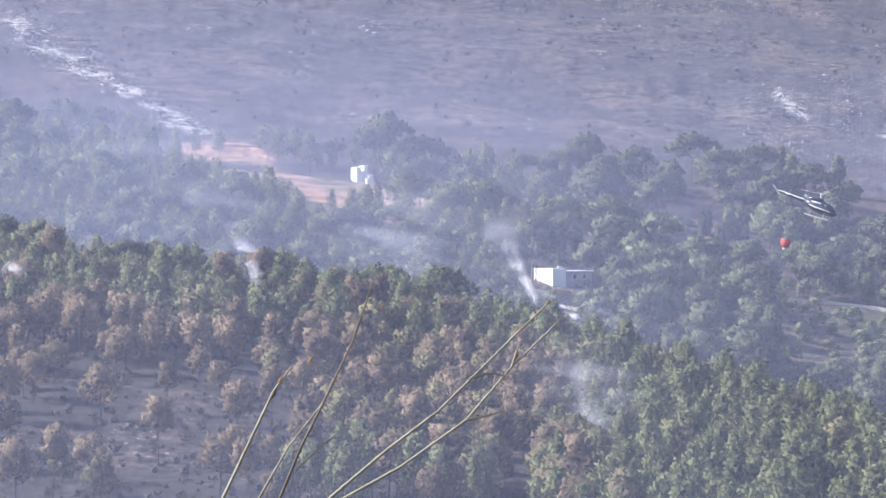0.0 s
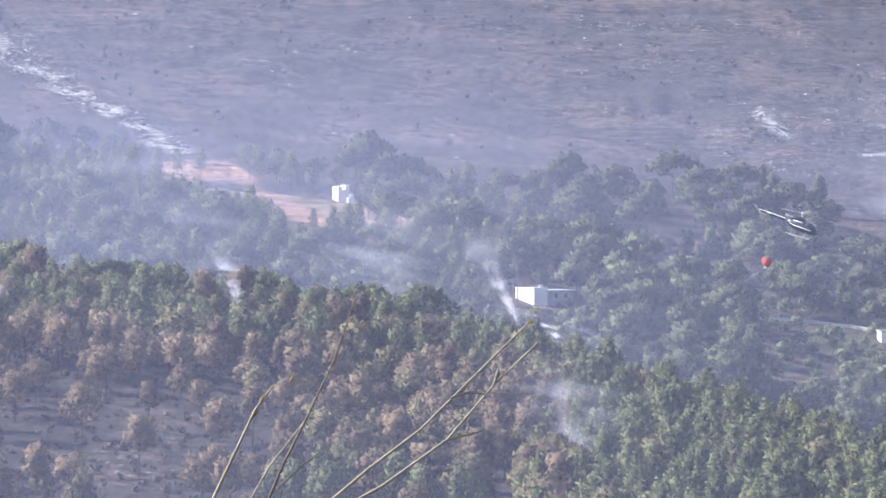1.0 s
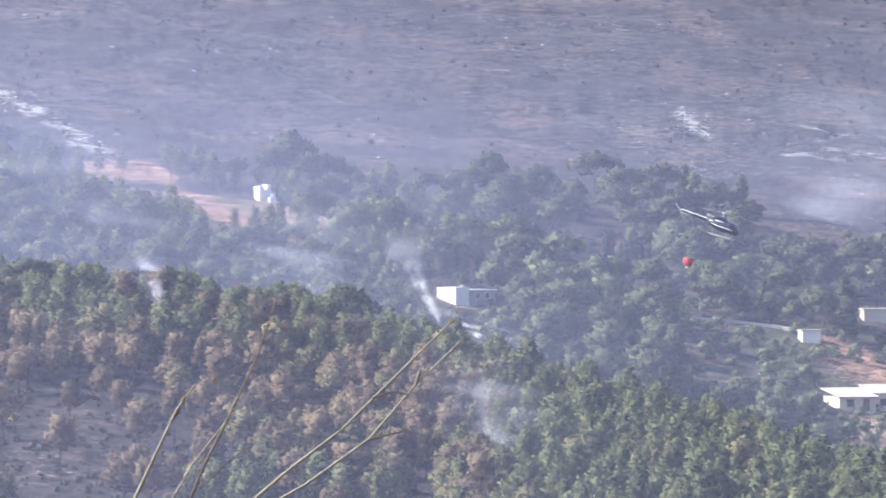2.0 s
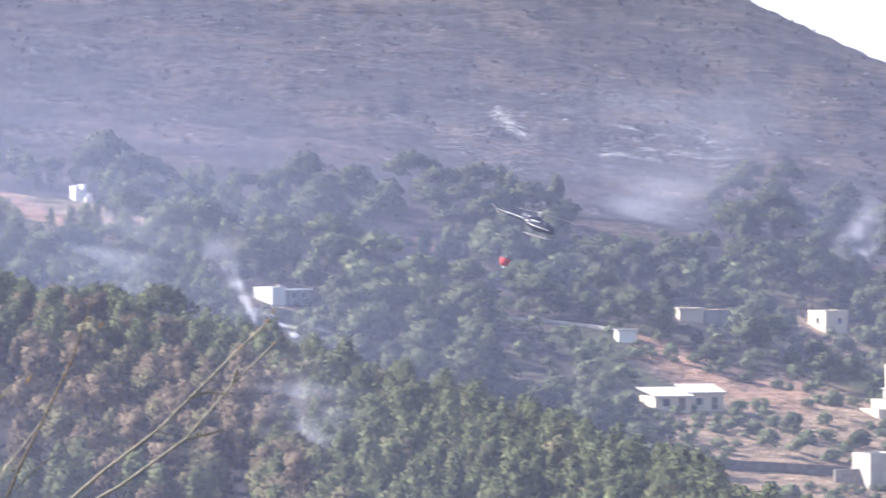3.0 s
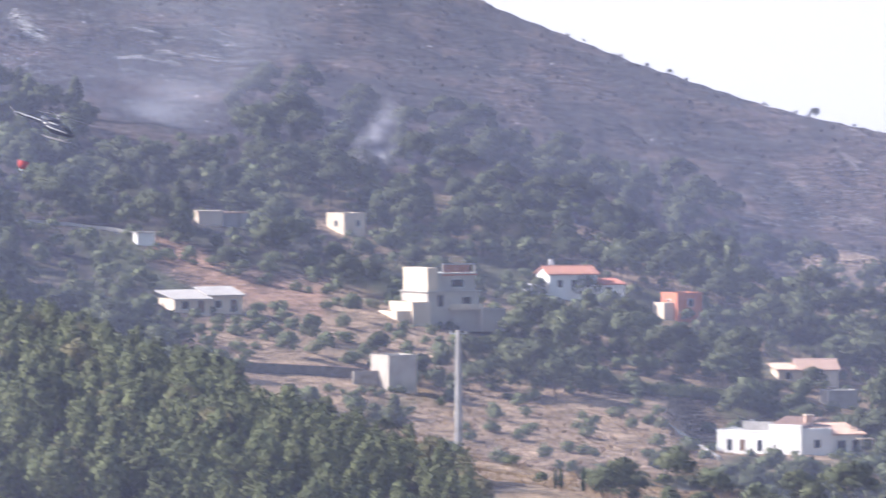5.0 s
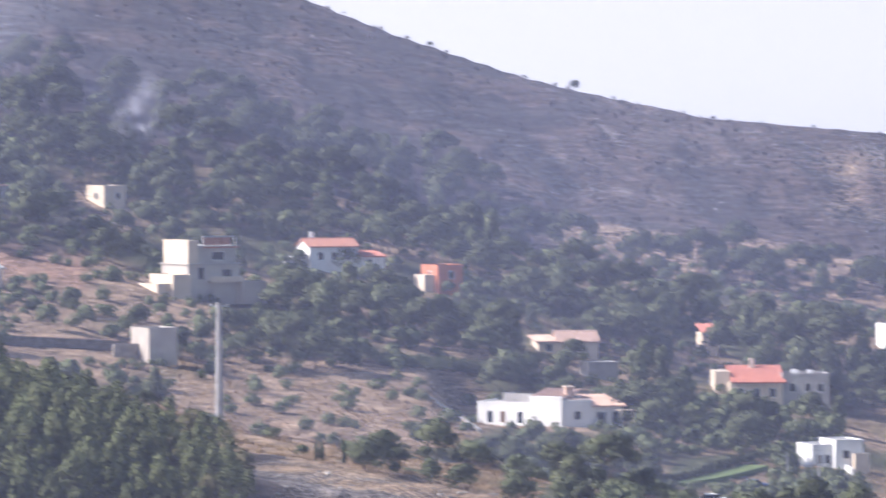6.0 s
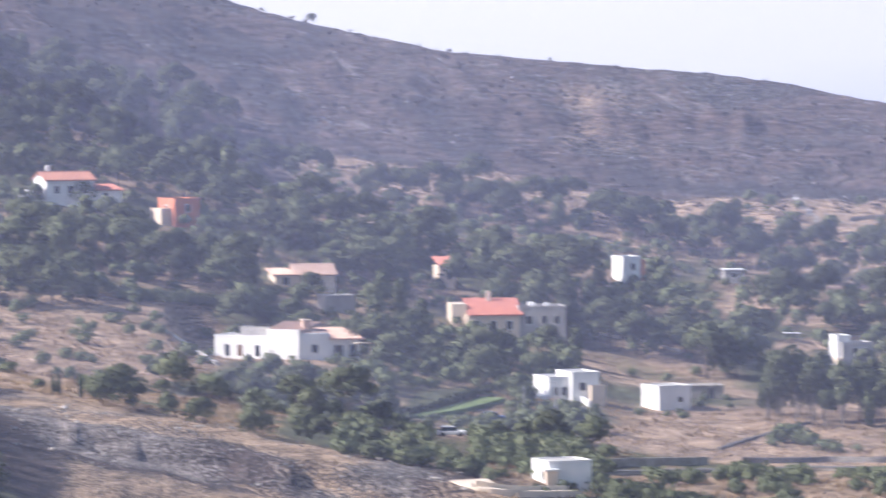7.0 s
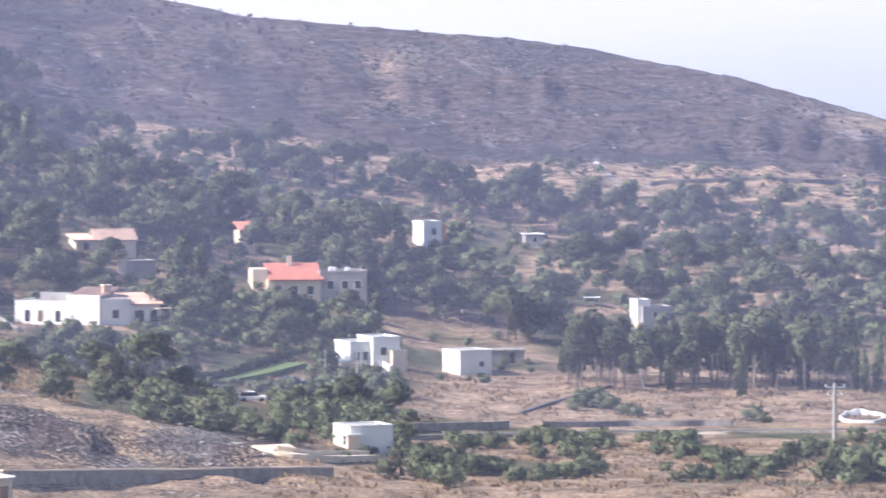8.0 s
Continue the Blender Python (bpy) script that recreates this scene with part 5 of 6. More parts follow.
plume([(1322, 470, 18), (1335, 415, 36), (1325, 350, 60), (1280, 240, 90)], 968, 0.38, "thin smoke rising from the slope's foot", 1, 9)


# ---- roads, walls and hedges ----
def along(points, near, step=6.0, level=12):
    """Places on the ground along a line of bearings and dips."""
    out = []
    for (a, b), (c, d) in zip(points, points[1:]):
        n = max(2, int(math.hypot(c - a, d - b) / step))
        out += [spot(a + (c - a) * i / n, b + (d - b) * i / n, near)[0] for i in range(n)]
    out.append(spot(*points[-1], near)[0])
    # level out small bumps
    for _ in range(level):
        out = [out[0]] + [(p + q * 2 + s) / 4 for p, q, s in zip(out, out[1:], out[2:])] + [out[-1]]
    return out


def strip(name, pts, width, z0, z1, mat, label, category, kind="", shift=0.0):
    """A slab of that width along places, from z0 under to z1 over them."""
    verts, faces = [], []
    for i, p in enumerate(pts):
        d = pts[min(i + 1, len(pts) - 1)] - pts[max(i - 1, 0)]
        s = Vector((d.y, -d.x, 0)).normalized()
        for a, z in ((-1, z0), (1, z0), (1, z1), (-1, z1)):
            q = p + s * (a * width / 2 + shift)
            verts.append((q.x, q.y, q.z + z))
    n = len(pts)
    for i in range(n - 1):
        for k in range(4):
            faces.append((i * 4 + k, i * 4 + (k + 1) % 4, i * 4 + 4 + (k + 1) % 4, i * 4 + 4 + k))
    faces += [(3, 2, 1, 0), ((n - 1) * 4, (n - 1) * 4 + 1, (n - 1) * 4 + 2, (n - 1) * 4 + 3)]
    me = mesh_from(name, verts, faces, [mat])
    return tagged(new(name, me), label, category, kind=kind)


road = along([(2600, 1146), (2800, 1141), (2980, 1137), (3180, 1134), (3400, 1130), (3560, 1128)], 620)
strip("road", road, 2.4, -0.6, 0.10, ASPHALT, "narrow grey lane between dry fields", "road", "structure")
strip("road_edge_wall", along([(2600, 1152), (2800, 1147), (2980, 1143), (3180, 1140), (3400, 1136)], 620), 0.3, -0.4, 0.30, STONE, "low pale kerb wall along the lane", "wall", "structure")
strip("wall_bank_strip", along([(2606, 1138), (2700, 1135), (2808, 1132)], 620), 0.5, -0.5, 1.1, STONE, "grey retaining wall above the lane", "wall", "structure")
strip("wall_bank_strip", along([(2870, 1130), (3040, 1127), (3205, 1125)], 620), 0.5, -0.5, 0.8, DRY_STONE, "grey retaining wall above the lane", "wall", "structure")
# wall-shaped dark strip, added for the shade of an earth gully bank
strip("wall_bank_strip", along([(2830, 1108), (2880, 1090), (2960, 1066), (2990, 1058)], 620), 0.5, -0.4, 0.4, DRY_STONE, "dark curved strip for a shaded gully bank", "wall", "structure")
lower = along([(1880, 1217), (2060, 1217), (2240, 1216), (2400, 1213), (2480, 1210)], 545, level=120)
strip("road", lower, 4.0, -1.0, 0.15, ASPHALT, "grey road below the rock outcrop", "road", "structure")
strip("road_edge_wall", lower, 0.35, -2.4, 0.80, STONE, "grey stone wall along the lower road", "wall", "structure", shift=2.2)
strip("wall_coping", lower, 0.5, 0.80, 0.98, CREAM, "pale coping on the road wall", "wall", "structure", shift=2.2)
strip("garden_wall", along([(2398, 1172), (2430, 1180), (2490, 1184), (2560, 1182)], 560), 0.35, -0.5, 0.8, CREAM, "cream curved wall at the road bend", "wall", "structure")
strip("road", along([(2386, 1162), (2402, 1174), (2440, 1181), (2500, 1183), (2556, 1181)], 560), 5.0, -0.6, 0.22, CREAM, "pale concrete lane at the road bend", "road", "structure")
strip("ramp", along([(2488, 1068), (2530, 1050), (2572, 1034)], 640), 3.2, -0.6, 0.15, CONCRETE, "grey concrete ramp up to the white house", "ramp", "structure")
strip("ramp_wall", along([(2500, 1074), (2545, 1056), (2590, 1042)], 640), 0.35, -0.5, 1.1, GREY, "grey wall beside the ramp", "wall", "structure")
strip("ramp_wall", along([(2552, 1000), (2575, 1016), (2600, 1030)], 640), 0.4, -0.5, 1.0, WHITE, "white sloping wall below the terrace", "wall", "structure")
strip("field_wall", along([(1842, 893), (1885, 920), (1940, 958)], 640), 0.4, -0.4, 0.55, CONCRETE, "pale low wall down the dry slope", "wall", "structure")
strip("field_wall", along([(1085, 800), (1200, 806), (1318, 812)], 700), 0.5, -0.4, 1.5, DRY_STONE, "long grey stone wall in the valley", "wall", "structure")
strip("field_wall", along([(640, 530), (760, 540), (900, 556)], 760), 0.4, -0.4, 0.6, CONCRETE, "pale roadside wall under the trees", "wall", "structure")
strip("field_wall", along([(2620, 905), (2680, 912), (2760, 935)], 760), 0.6, -0.4, 0.5, CREAM, "pale wall edging a bare terrace", "wall", "structure")
for pts in ([(3020, 745), (3200, 738), (3480, 752)], [(3080, 790), (3260, 792), (3500, 806)], [(3120, 840), (3300, 846), (3520, 858)], [(3180, 880), (3330, 884), (3520, 894)], [(3060, 700), (3240, 690), (3500, 700)]):
    strip("terrace_wall", along(pts, 800), 0.6, -0.5, 0.7, DRY_STONE, "dry-stone terrace wall on the hillside", "wall", "structure")
ring = [spot(3436 + 40 * math.cos(a), 1112 + 8 * math.sin(a), 620)[0] for a in np.linspace(0, 2 * math.pi, 25)]
zr = sum(p.z for p in ring) / len(ring)
strip("round_basin_wall", [Vector((p.x, p.y, zr)) for p in ring], 0.3, -0.8, 0.5, WHITE, "white rim of a round basin", "basin")


def hedge(points, near, width, high, label):
    pts = along(points, near, 5)
    rng = np.random.default_rng(len(points))
    lobes = [((p.x, p.y, p.z + high * 0.45), (width * 0.6, width * 0.6, high * 0.6)) for p in pts]
    ob = new("hedge", cards_mesh("hedge", leaf_cards(lobes, 60, 0.4, rng, False), DARK_PINE))
    return tagged(ob, label, "hedge")


hedge([(1770, 838), (1860, 846), (1950, 858), (2040, 880)], 700, 1.6, 2.0, "long clipped dark hedge on the slope")
hedge([(2240, 1052), (2300, 1044), (2370, 1020), (2430, 1004)], 660, 0.9, 1.1, "low curved hedge round a lawn")
LAWN = material("lawn", [(0.085, 0.13, 0.04), (0.15, 0.20, 0.07)], 0.6, 0.95)
strip("lawn", along([(2268, 1046), (2340, 1036), (2420, 1016)], 660), 6.0, -0.5, 0.14, LAWN, "small green lawn inside a hedge", "lawn", "structure")


# ---- poles ----
def pole(u, v, top_v, name, label, mat, thick=0.16, arms=0, lamp=False, near=560):
    at, r = spot(u, v, near)
    hgt = (v - top_v) * TICK * r
    ob = thing(name, at, -math.degrees((u - 784) * TICK), label, "pole")
    part("shaft", tube(bmesh.new(), [(0, 0, -0.5), (0, 0, hgt * 0.5), (0, 0, hgt)], [thick, thick * 0.8, thick * 0.62], 8), mat, ob)
    for k in range(arms):
        z = hgt - 0.5 - k * 1.1
        w = 1.3 - 0.3 * k
        arm = part("crossarm", boxes((-w, w, -0.07, 0.07, z - 0.08, z + 0.08), bevel=0.01), STEEL, ob)
        for x in (-w + 0.1, 0, w - 0.1):
            part("insulator", tube(bmesh.new(), [(x, 0, z + 0.08), (x, 0, z + 0.22), (x, 0, z + 0.38)], [0.05, 0.11, 0.06], 8), WHITE, arm)
    if lamp:
        part("lamp_head", boxes((-0.9, 0.1, -0.12, 0.12, hgt - 0.05, hgt + 0.12), bevel=0.03), STEEL, ob)
    return ob


pole(1478, 945, 726, "utility_pole", "tall grey concrete utility pole with a small head", GREY, 0.62, 1)
pole(3387, 1176, 1050, "utility_pole", "grey concrete utility pole with two crossarms", GREY, 0.34, 2, near=600)
for uu, vv, tv in ((261, 505, 420), (268, 505, 428), (730, 536, 496), (-550, 378, 345), (-20, 400, 372), (1904, 736, 692)):
    pole(uu, vv, tv, "wire_pole", "thin pale wire pole among trees", PALE_BARK, 0.11, near=740)
pole(2540, 1050, 988, "street_lamp", "thin grey street lamp beside the ramp", STEEL, 0.13, lamp=True, near=640)
pole(2484, 1056, 992, "wire_pole", "thin pale wire pole beside the garden", STEEL, 0.11, near=640)

# small white things in the valley
h, k = house("ruin", -38, 324, 20, "white ruined house on the burnt edge", "ruin", near=900, clear=(-60, 284, -16, 322))
bm = bmesh.new()
for x0, x1, y0, y1, z1 in ((-1.9, -1.0, -1.6, 1.6, 2.7), (-1.0, -0.3, -1.6, 1.4, 2.0), (-0.3, 0.6, -1.2, 1.6, 3.0), (0.6, 1.2, -1.0, 1.2, 1.5)):
    box(bm, x0, x1, y0, y1, -1.2, z1, bevel=0.12)
part("wall", bm, WHITE, h)
part("broken_wall", boxes((-0.3, 1.1, -2.8, -1.6, -1.6, 0.6), (0.2, 1.0, -2.7, -1.7, 0.6, 1.2), bevel=0.1), WHITE, h)
part("rubble", boxes((0.9, 1.8, -2.4, -1.2, -1.8, -0.1), (0.2, 0.9, -3.4, -2.8, -2.0, -0.6), bevel=0.15), CREAM, h)
h, k = house("canopy", 2957, 914, 0, "small white canopy between trees", "canopy", clear=(2940, 894, 2974, 912))
part("cover", boxes((-1.5, 1.5, -1.2, 1.2, 1.5, 1.62), bevel=0.05), WHITE, h)
for x in (-1.3, 1.3):
    for y in (-1.0, 1.0):
        part("post", boxes((x - 0.04, x + 0.04, y - 0.04, y + 0.04, -0.6, 1.5)), STEEL, h)


# ---- parked cars and a gate hut ----
def car(u, v, turn, paint, label, near=640):
    at, r = spot(u, v, near)
    ob = thing("car", at + Vector((0, 0, 0.12)), -math.degrees((u - 784) * TICK) + turn, label, "car", "cars parked beside the garden")
    part("body", boxes((-2.0, 2.0, -0.82, 0.82, 0.3, 0.85), bevel=0.1), paint, ob)
    cabin = bmesh.new()
    lower = [cabin.verts.new(p) for p in ((-1.6, -0.76, 0.85), (1.0, -0.76, 0.85), (1.0, 0.76, 0.85), (-1.6, 0.76, 0.85))]
    upper = [cabin.verts.new(p) for p in ((-1.2, -0.62, 1.38), (0.35, -0.62, 1.38), (0.35, 0.62, 1.38), (-1.2, 0.62, 1.38))]
    for i in range(4):
        cabin.faces.new((lower[i], lower[(i + 1) % 4], upper[(i + 1) % 4], upper[i]))
    cabin.faces.new(upper)
    part("windows", cabin, GLASS, ob)
    part("roof", boxes((-1.22, 0.37, -0.64, 0.64, 1.38, 1.46), bevel=0.03), paint, ob)
    for x in (-1.25, 1.25):
        for y in (-0.78, 0.78):
            part("wheel", tube(bmesh.new(), [(x, y - 0.1, 0.32), (x, y + 0.1, 0.32)], [0.32, 0.32], 10), DARK, ob)
    return ob


BLUE = material("blue_paint", [(0.07, 0.11, 0.20), (0.10, 0.15, 0.26)], 0.6, 0.4)
car(2354, 1084, 10, WHITE, "white car parked among garden trees")
car(2427, 1058, 25, BLUE, "blue car parked beside the ramp")

at, r = spot(1905, 1262, 500)
h = thing("gate_hut", at, 0, "round white-topped hut with a brown door beside the road", "hut")
part("wall", tube(bmesh.new(), [(0, 0, -1.5), (0, 0, 2.6)], [1.5, 1.5], 20), CREAM, h)
part("roof", tube(bmesh.new(), [(0, 0, 2.6), (0, 0, 2.75), (0, 0, 3.0)], [1.85, 1.9, 0.5], 20), WHITE, h)
part("door", boxes((-0.1, 0.9, -1.56, -1.3, -0.4, 1.8), bevel=0.03), WOOD, h)


# ---- dry grass ----
STRAW = material("dry_grass", [(0.20, 0.138, 0.085), (0.33, 0.24, 0.152), (0.45, 0.34, 0.225)], 0.2, 0.95, island=0.2, leaf=0.3)


def tufts(spots, seed):
    rng = np.random.default_rng(seed)
    cards, ups = [], []
    for x, y, z, s in spots:
        n = 9
        a = rng.uniform(0, 6.28, n)
        base = np.stack([x + rng.normal(0, 0.35, n) * s, y + rng.normal(0, 0.35, n) * s, np.full(n, z - 0.05)], 1)
        side = np.stack([np.cos(a), np.sin(a), np.zeros(n)], 1) * 0.14 * s
        tip = base + np.stack([rng.normal(0, 0.22, n), rng.normal(0, 0.22, n), rng.uniform(0.4, 0.9, n)], 1) * s
        cards.append(np.stack([base - side, base + side, tip], 1))
        ups.append(np.tile([-0.3, -0.3, 0.9], (n, 3, 1)))
    ob = new("dry_grass", cards_mesh("dry_grass", (np.concatenate(cards), np.concatenate(ups)), STRAW))
    return tagged(ob, "tufts of tall dry yellow grass", "grass", kind="stuff")


grass = []
rng_g = random.Random(5)
while len(grass) < 7500:
    pick = rng_g.random()
    if pick < 0.35:
        uu, rr = rng_g.uniform(1300, 2050), rng_g.uniform(640, 800)
    else:
        uu, rr = rng_g.uniform(2380, 3650), rng_g.uniform(570, 800)
    vv = dip_at(uu, rr)
    if noise.noise(Vector((uu / 60, rr / 14, 51))) < -0.1 or 1118 < vv < 1156 and uu > 2590 or uu < 2050 and vv < 820:
        continue
    grass.append((*xy(uu, rr), ground_z(uu, rr), rng_g.uniform(0.35, 0.85)))
tufts(grass, 6)


# ---- helicopter with its water bucket ----
NAVY = material("navy_paint", [(0.020, 0.024, 0.045), (0.035, 0.040, 0.065)], 0.8, 0.3)
RED = material("red_canvas", [(0.38, 0.03, 0.035), (0.55, 0.06, 0.06)], 2.0, 0.7)
PLEX = material("dark_canopy_glass", [(0.015, 0.018, 0.025), (0.03, 0.034, 0.045)], 1.0, 0.06)


def loft(sections, sides=14):
    """Rings (x, centre z, half width, half height) joined into a closed skin."""
    bm = bmesh.new()
    rings = [[bm.verts.new((x, math.cos(a) * w, z + math.sin(a) * hh)) for a in [2 * math.pi * s / sides for s in range(sides)]] for x, z, w, hh in sections]
    for a, b in zip(rings, rings[1:]):
        for s in range(sides):
            bm.faces.new((a[s], a[(s + 1) % sides], b[(s + 1) % sides], b[s]))
    bm.faces.new(rings[0])
    bm.faces.new(rings[-1][::-1])
    bmesh.ops.recalc_face_normals(bm, faces=bm.faces)
    for f in bm.faces:
        f.smooth = True
    return bm


heli_at = Vector((*xy(766, 720), rise(372, 720)))
heli = tagged(new("helicopter"), "dark blue helicopter with white stripes in flight", "helicopter")
heli.matrix_basis = Matrix.Translation(heli_at) @ Euler((radians(-8), radians(15), radians(-16))).to_matrix().to_4x4() @ Matrix.Scale(0.92, 4)
part("fuselage", loft([(3.15, -0.15, 0.12, 0.12), (2.75, -0.08, 0.55, 0.42), (2.0, 0.12, 0.86, 0.74), (1.0, 0.3, 1.0, 0.98), (-0.4, 0.35, 0.98, 0.95), (-1.4, 0.5, 0.72, 0.7), (-2.5, 0.7, 0.38, 0.38)]), NAVY, heli)
part("windscreen", loft([(2.95, 0.12, 0.35, 0.2), (2.35, 0.42, 0.78, 0.45), (1.7, 0.62, 0.93, 0.60), (1.05, 0.75, 0.97, 0.58)]), PLEX, heli)
part("engine_cowling", loft([(0.7, 1.2, 0.35, 0.2), (0.2, 1.38, 0.62, 0.36), (-1.2, 1.38, 0.6, 0.38), (-2.3, 1.15, 0.25, 0.2)]), NAVY, heli)
part("exhaust", tube(bmesh.new(), [(-2.0, 0, 1.3), (-2.7, 0, 1.5)], [0.22, 0.24], 10), STEEL, heli)
part("tail_boom", tube(bmesh.new(), [(-2.2, 0, 0.72), (-5, 0, 0.95), (-7.3, 0, 1.1)], [0.38, 0.25, 0.15], 12), NAVY, heli)
bm = bmesh.new()
for pts in (((-6.7, 1.1), (-7.5, 1.1), (-8.1, 2.7), (-7.6, 2.7)), ((-6.8, 1.0), (-7.5, 1.0), (-7.6, 0.0), (-7.2, 0.0))):
    near_side, far_side = ([bm.verts.new((x, y, z)) for x, z in pts] for y in (-0.06, 0.06))
    bm.faces.new(near_side)
    bm.faces.new(far_side[::-1])
    for i in range(4):
        bm.faces.new((near_side[i], far_side[i], far_side[(i + 1) % 4], near_side[(i + 1) % 4]))
bmesh.ops.recalc_face_normals(bm, faces=bm.faces)
part("tail_fin", bm, NAVY, heli)
part("boom_stripe", tube(bmesh.new(), [(-2.4, -0.36, 0.86), (-5, -0.24, 1.06), (-7.0, -0.13, 1.18)], [0.09, 0.08, 0.06], 6), WHITE, heli, "white stripe along the boom")
part("stabiliser", boxes((-5.4, -4.9, -1.3, 1.3, 0.9, 0.98), bevel=0.02), WHITE, heli)
part("mast", tube(bmesh.new(), [(-0.1, 0, 1.5), (-0.1, 0, 2.35)], [0.14, 0.1], 10), STEEL, heli)
hub = part("rotor_hub", tube(bmesh.new(), [(-0.1, 0, 2.25), (-0.1, 0, 2.5)], [0.34, 0.28], 12), WHITE, heli)
for a in (25, 145, 265):
    blade = part("rotor_blade", boxes((0.3, 5.3, -0.15, 0.15, -0.02, 0.02)), GREY, hub)
    blade.matrix_basis = Matrix.Translation((-0.1, 0, 2.38)) @ Matrix.Rotation(radians(a), 4, "Z")
for a in (40, 220):
    blade = part("tail_rotor_blade", boxes((0.05, 0.95, -0.02, 0.02, -0.08, 0.08)), GREY, heli)
    blade.matrix_basis = Matrix.Translation((-7.2, -0.25, 1.15)) @ Matrix.Rotation(radians(a), 4, "Y")
for y in (-1.08, 1.08):
    skid = part("skid", tube(bmesh.new(), [(2.5, y, -1.0), (2.1, y, -1.28), (-1.7, y, -1.28)], [0.06, 0.07, 0.07], 8), SHEET, heli)
    for x in (1.3, -0.9):
        part("strut", tube(bmesh.new(), [(x, y, -1.26), (x, y * 0.6, -0.45)], [0.05, 0.05], 6), STEEL, skid)
    part("stripe", tube(bmesh.new(), [(2.1, y * 0.74, -0.05), (1.0, y * 0.9, 0.05), (-0.4, y * 0.885, 0.12), (-1.5, y * 0.60, 0.32)], [0.05, 0.08, 0.08, 0.05], 6), WHITE, heli)
    part("stripe", tube(bmesh.new(), [(0.4, y * 0.80, 0.85), (-0.5, y * 0.78, 0.88), (-1.1, y * 0.62, 0.9)], [0.08, 0.12, 0.08], 6), WHITE, heli)

bucket_at = Vector((*xy(707, 720), rise(440, 720)))
bucket = tagged(new("water_bucket"), "red canvas fire bucket slung under the helicopter", "bucket")
bucket.matrix_basis = Matrix.Translation(bucket_at) @ Matrix.Rotation(radians(14), 4, "Y") @ Matrix.Scale(0.85, 4)
part("bag", loft([(0, 0, 0.35, 0.35), (0.35, 0, 0.72, 0.72), (1.1, 0, 0.92, 0.92), (1.45, 0, 0.80, 0.80)], 16), RED, bucket).matrix_basis = Matrix.Rotation(radians(-90), 4, "Y")
part("rim", tube(bmesh.new(), [(0, 0, 1.38), (0, 0, 1.5)], [0.88, 0.82], 16), DARK, bucket)
part("valve", tube(bmesh.new(), [(-0.1, 0, -0.35), (0, 0, 0.1)], [0.16, 0.3], 10), WHITE, bucket, "white drain sleeve")
hook = Vector((0, 0, 3.1))
for a in (0, 90, 180, 270):
    part("cord", tube(bmesh.new(), [(0.8 * math.cos(radians(a)), 0.8 * math.sin(radians(a)), 1.45), hook], [0.012, 0.012], 4), DARK, bucket)
part("line", tube(bmesh.new(), [hook, bucket.matrix_basis.inverted() @ (heli_at + Vector((-0.3, 0, -0.6)))], [0.014, 0.014], 4), DARK, bucket)


# ---- dry stalks before the camera ----
REED = material("dry_stalk", [(0.20, 0.18, 0.14), (0.34, 0.31, 0.25)], 30, 0.8, fine=4)
REED_DARK = material("dark_stalk", [(0.11, 0.085, 0.065), (0.20, 0.155, 0.11)], 30, 0.85, fine=4)
HUSK = material("dry_husk", [(0.24, 0.15, 0.08), (0.38, 0.26, 0.15)], 40, 0.9, fine=4, leaf=0.4)


def near_point(u, v, r):
    return Vector((*xy(u, r), rise(v, r)))


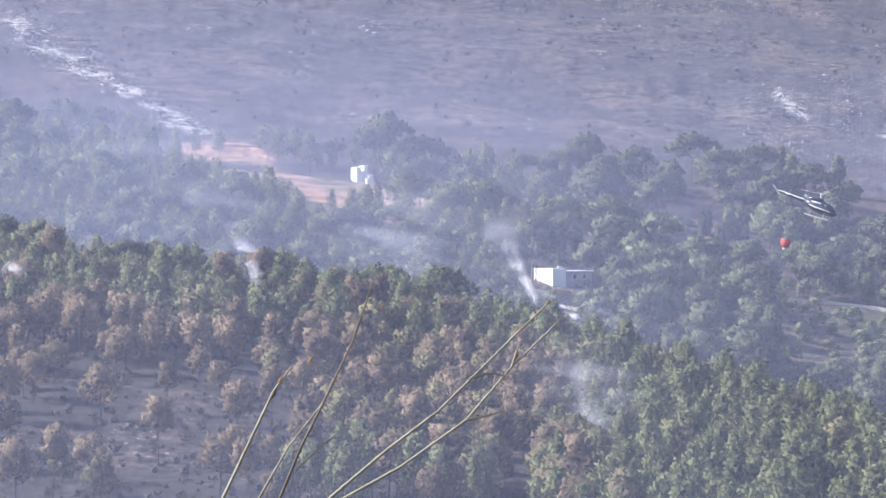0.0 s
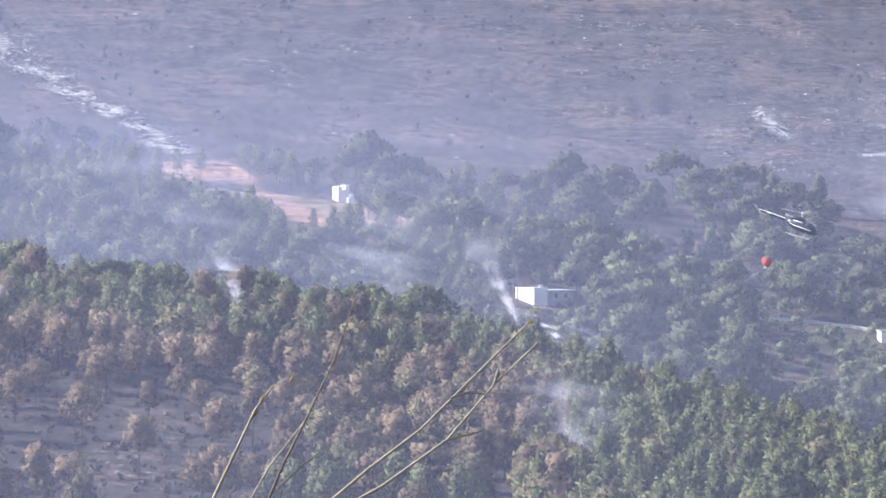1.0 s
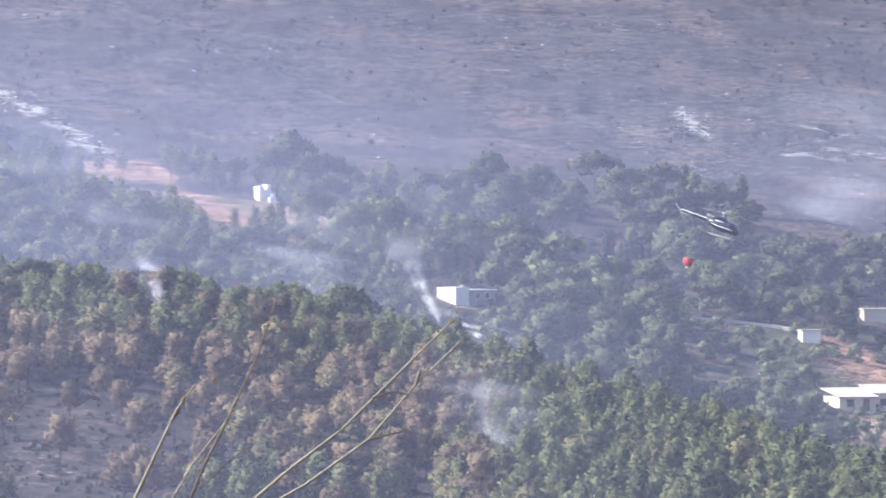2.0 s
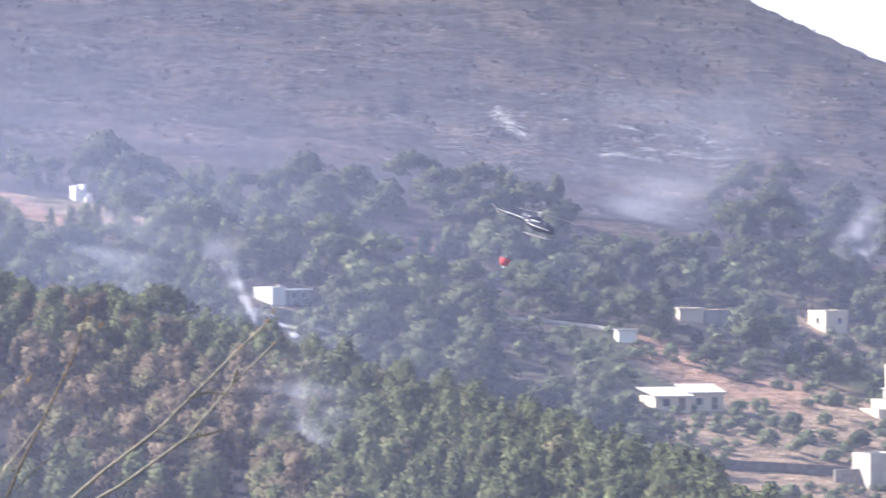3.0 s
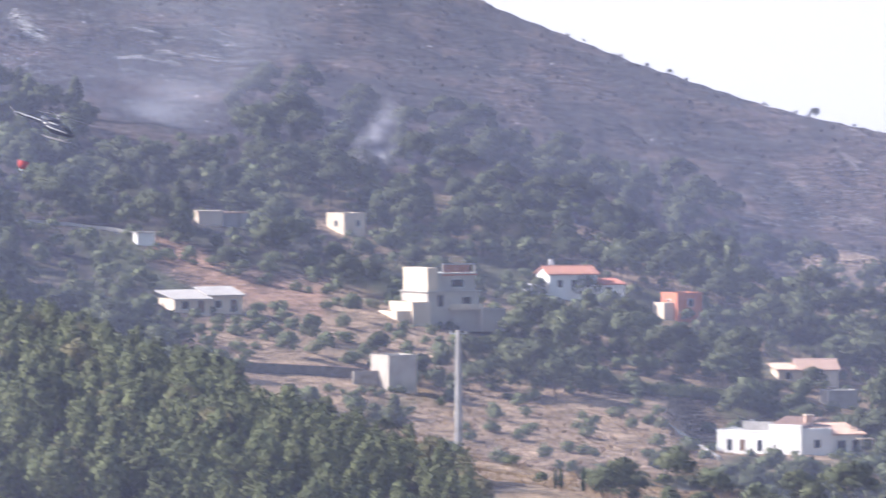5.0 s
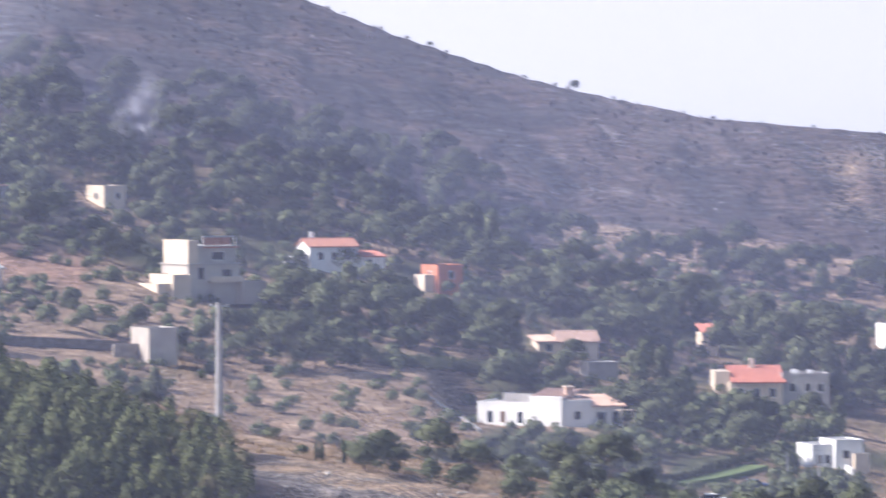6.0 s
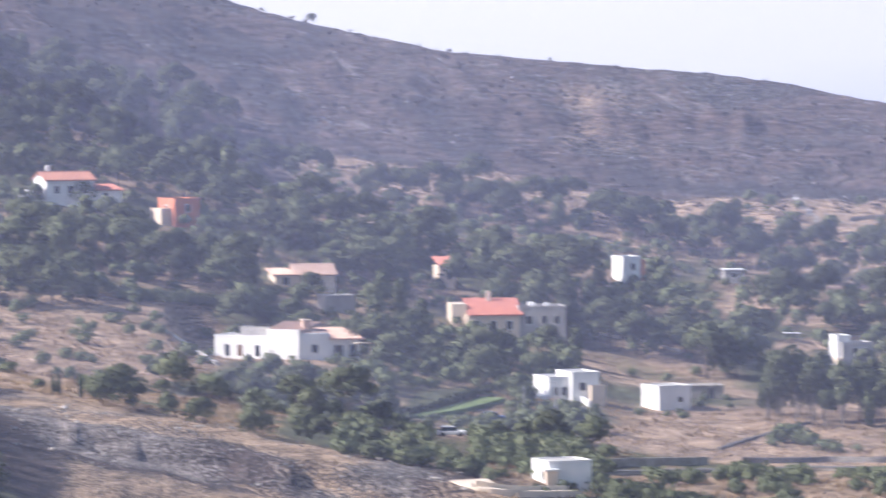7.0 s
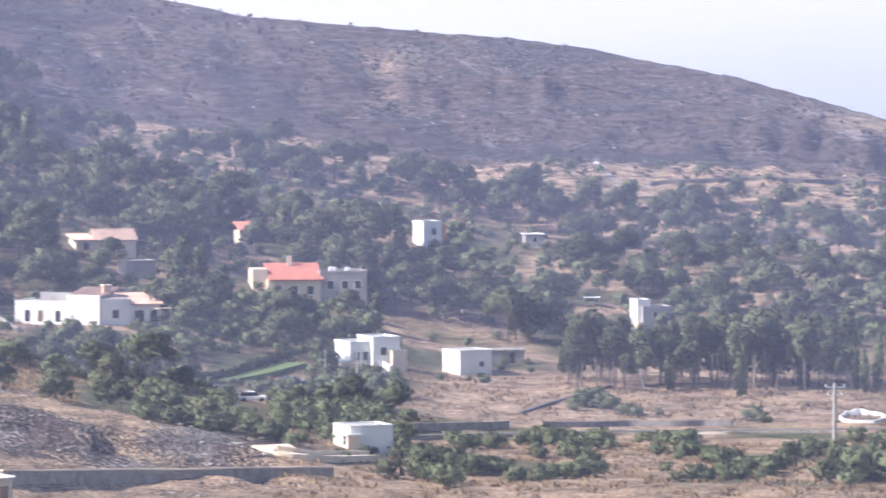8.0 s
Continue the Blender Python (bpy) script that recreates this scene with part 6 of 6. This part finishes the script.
def stalk(name, label, runs, r, mat, thick, tips=()):
    """A dry stem: runs are lines of bearings and dips, the first one going down to the ground."""
    base = near_point(*runs[0][0], r)
    foot_z = ground_z(runs[0][0][0], r)
    root = Vector((base.x - 0.02, base.y + 0.1, foot_z))
    ob = thing(name, root, 0, label, "plant", "dry stalks in the foreground")
    for i, run in enumerate(runs):
        pts = [near_point(u, v, r) - root for u, v in run]
        if i == 0:
            d = (pts[0] - pts[1]).normalized()
            k1, k2 = pts[0] + d * 0.25, pts[0] * 0.45 + d * 0.1
            pts = [Vector((0, 0, -0.05)), k2 + Vector((-0.05, 0.02, 0)), k1] + pts
        n = len(pts)
        part("stem" if i == 0 else "twig", tube(bmesh.new(), pts, [thick * (1 - 0.6 * k / (n - 1)) * (1 if i == 0 else 0.7) for k in range(n)], 7), mat, ob)
    for u, v, s in tips:
        c = near_point(u, v, r) - root
        bm = bmesh.new()
        w = 0.6 * s * TICK * r
        a, b = c + Vector((-w * 0.5, 0, -w)), c + Vector((w * 0.5, 0, w))
        mid = (a + b) / 2
        vs = [bm.verts.new(q) for q in (a, mid + Vector((w * 0.32, 0, -w * 0.1)), b, mid + Vector((-w * 0.32, 0, w * 0.1)), mid + Vector((0, -w * 0.25, 0)), mid + Vector((0, w * 0.25, 0)))]
        for k in range(4):
            bm.faces.new((vs[k], vs[(k + 1) % 4], vs[4]))
            bm.faces.new((vs[(k + 1) % 4], vs[k], vs[5]))
        part("husk", bm, HUSK, ob)
    return ob


stalk("dry_stalk", "long pale dry stalk leaning over the view", [[(-76, 866), (6, 797), (96, 729), (221, 605), (294, 534)], [(150, 672), (185, 662), (220, 668)]], 4.0, REED, 0.0019, [(288, 538, 14), (240, 583, 9), (300, 520, 10)])
stalk("dry_stalk", "forked pale dry stalk with small husks", [[(-39, 866), (29, 828), (144, 746), (226, 650), (305, 574)], [(144, 746), (180, 738), (215, 729)], [(226, 650), (238, 610)]], 4.1, REED, 0.0018, [(300, 578, 12), (234, 632, 13), (165, 740, 12)])
stalk("dry_stalk", "dark dry stalk with a bare tip", [[(-178, 866), (-147, 791), (-107, 712), (-56, 605), (-20, 500)]], 3.8, REED_DARK, 0.0015, [(-58, 612, 12)])
stalk("dry_stalk", "thin brown dry stalk", [[(-212, 866), (-169, 791), (-107, 712)], [(-158, 833), (-110, 790), (-67, 757)]], 3.9, REED, 0.0015, [(-160, 800, 8)])
stalk("dry_stalk", "tan seedy dry stalk", [[(-277, 865), (-226, 757), (-197, 695), (-164, 650)]], 3.6, REED, 0.0019, [(-197, 700, 20), (-215, 735, 16), (-185, 675, 18), (-132, 640, 16), (-250, 800, 12), (-5, 545, 12)])
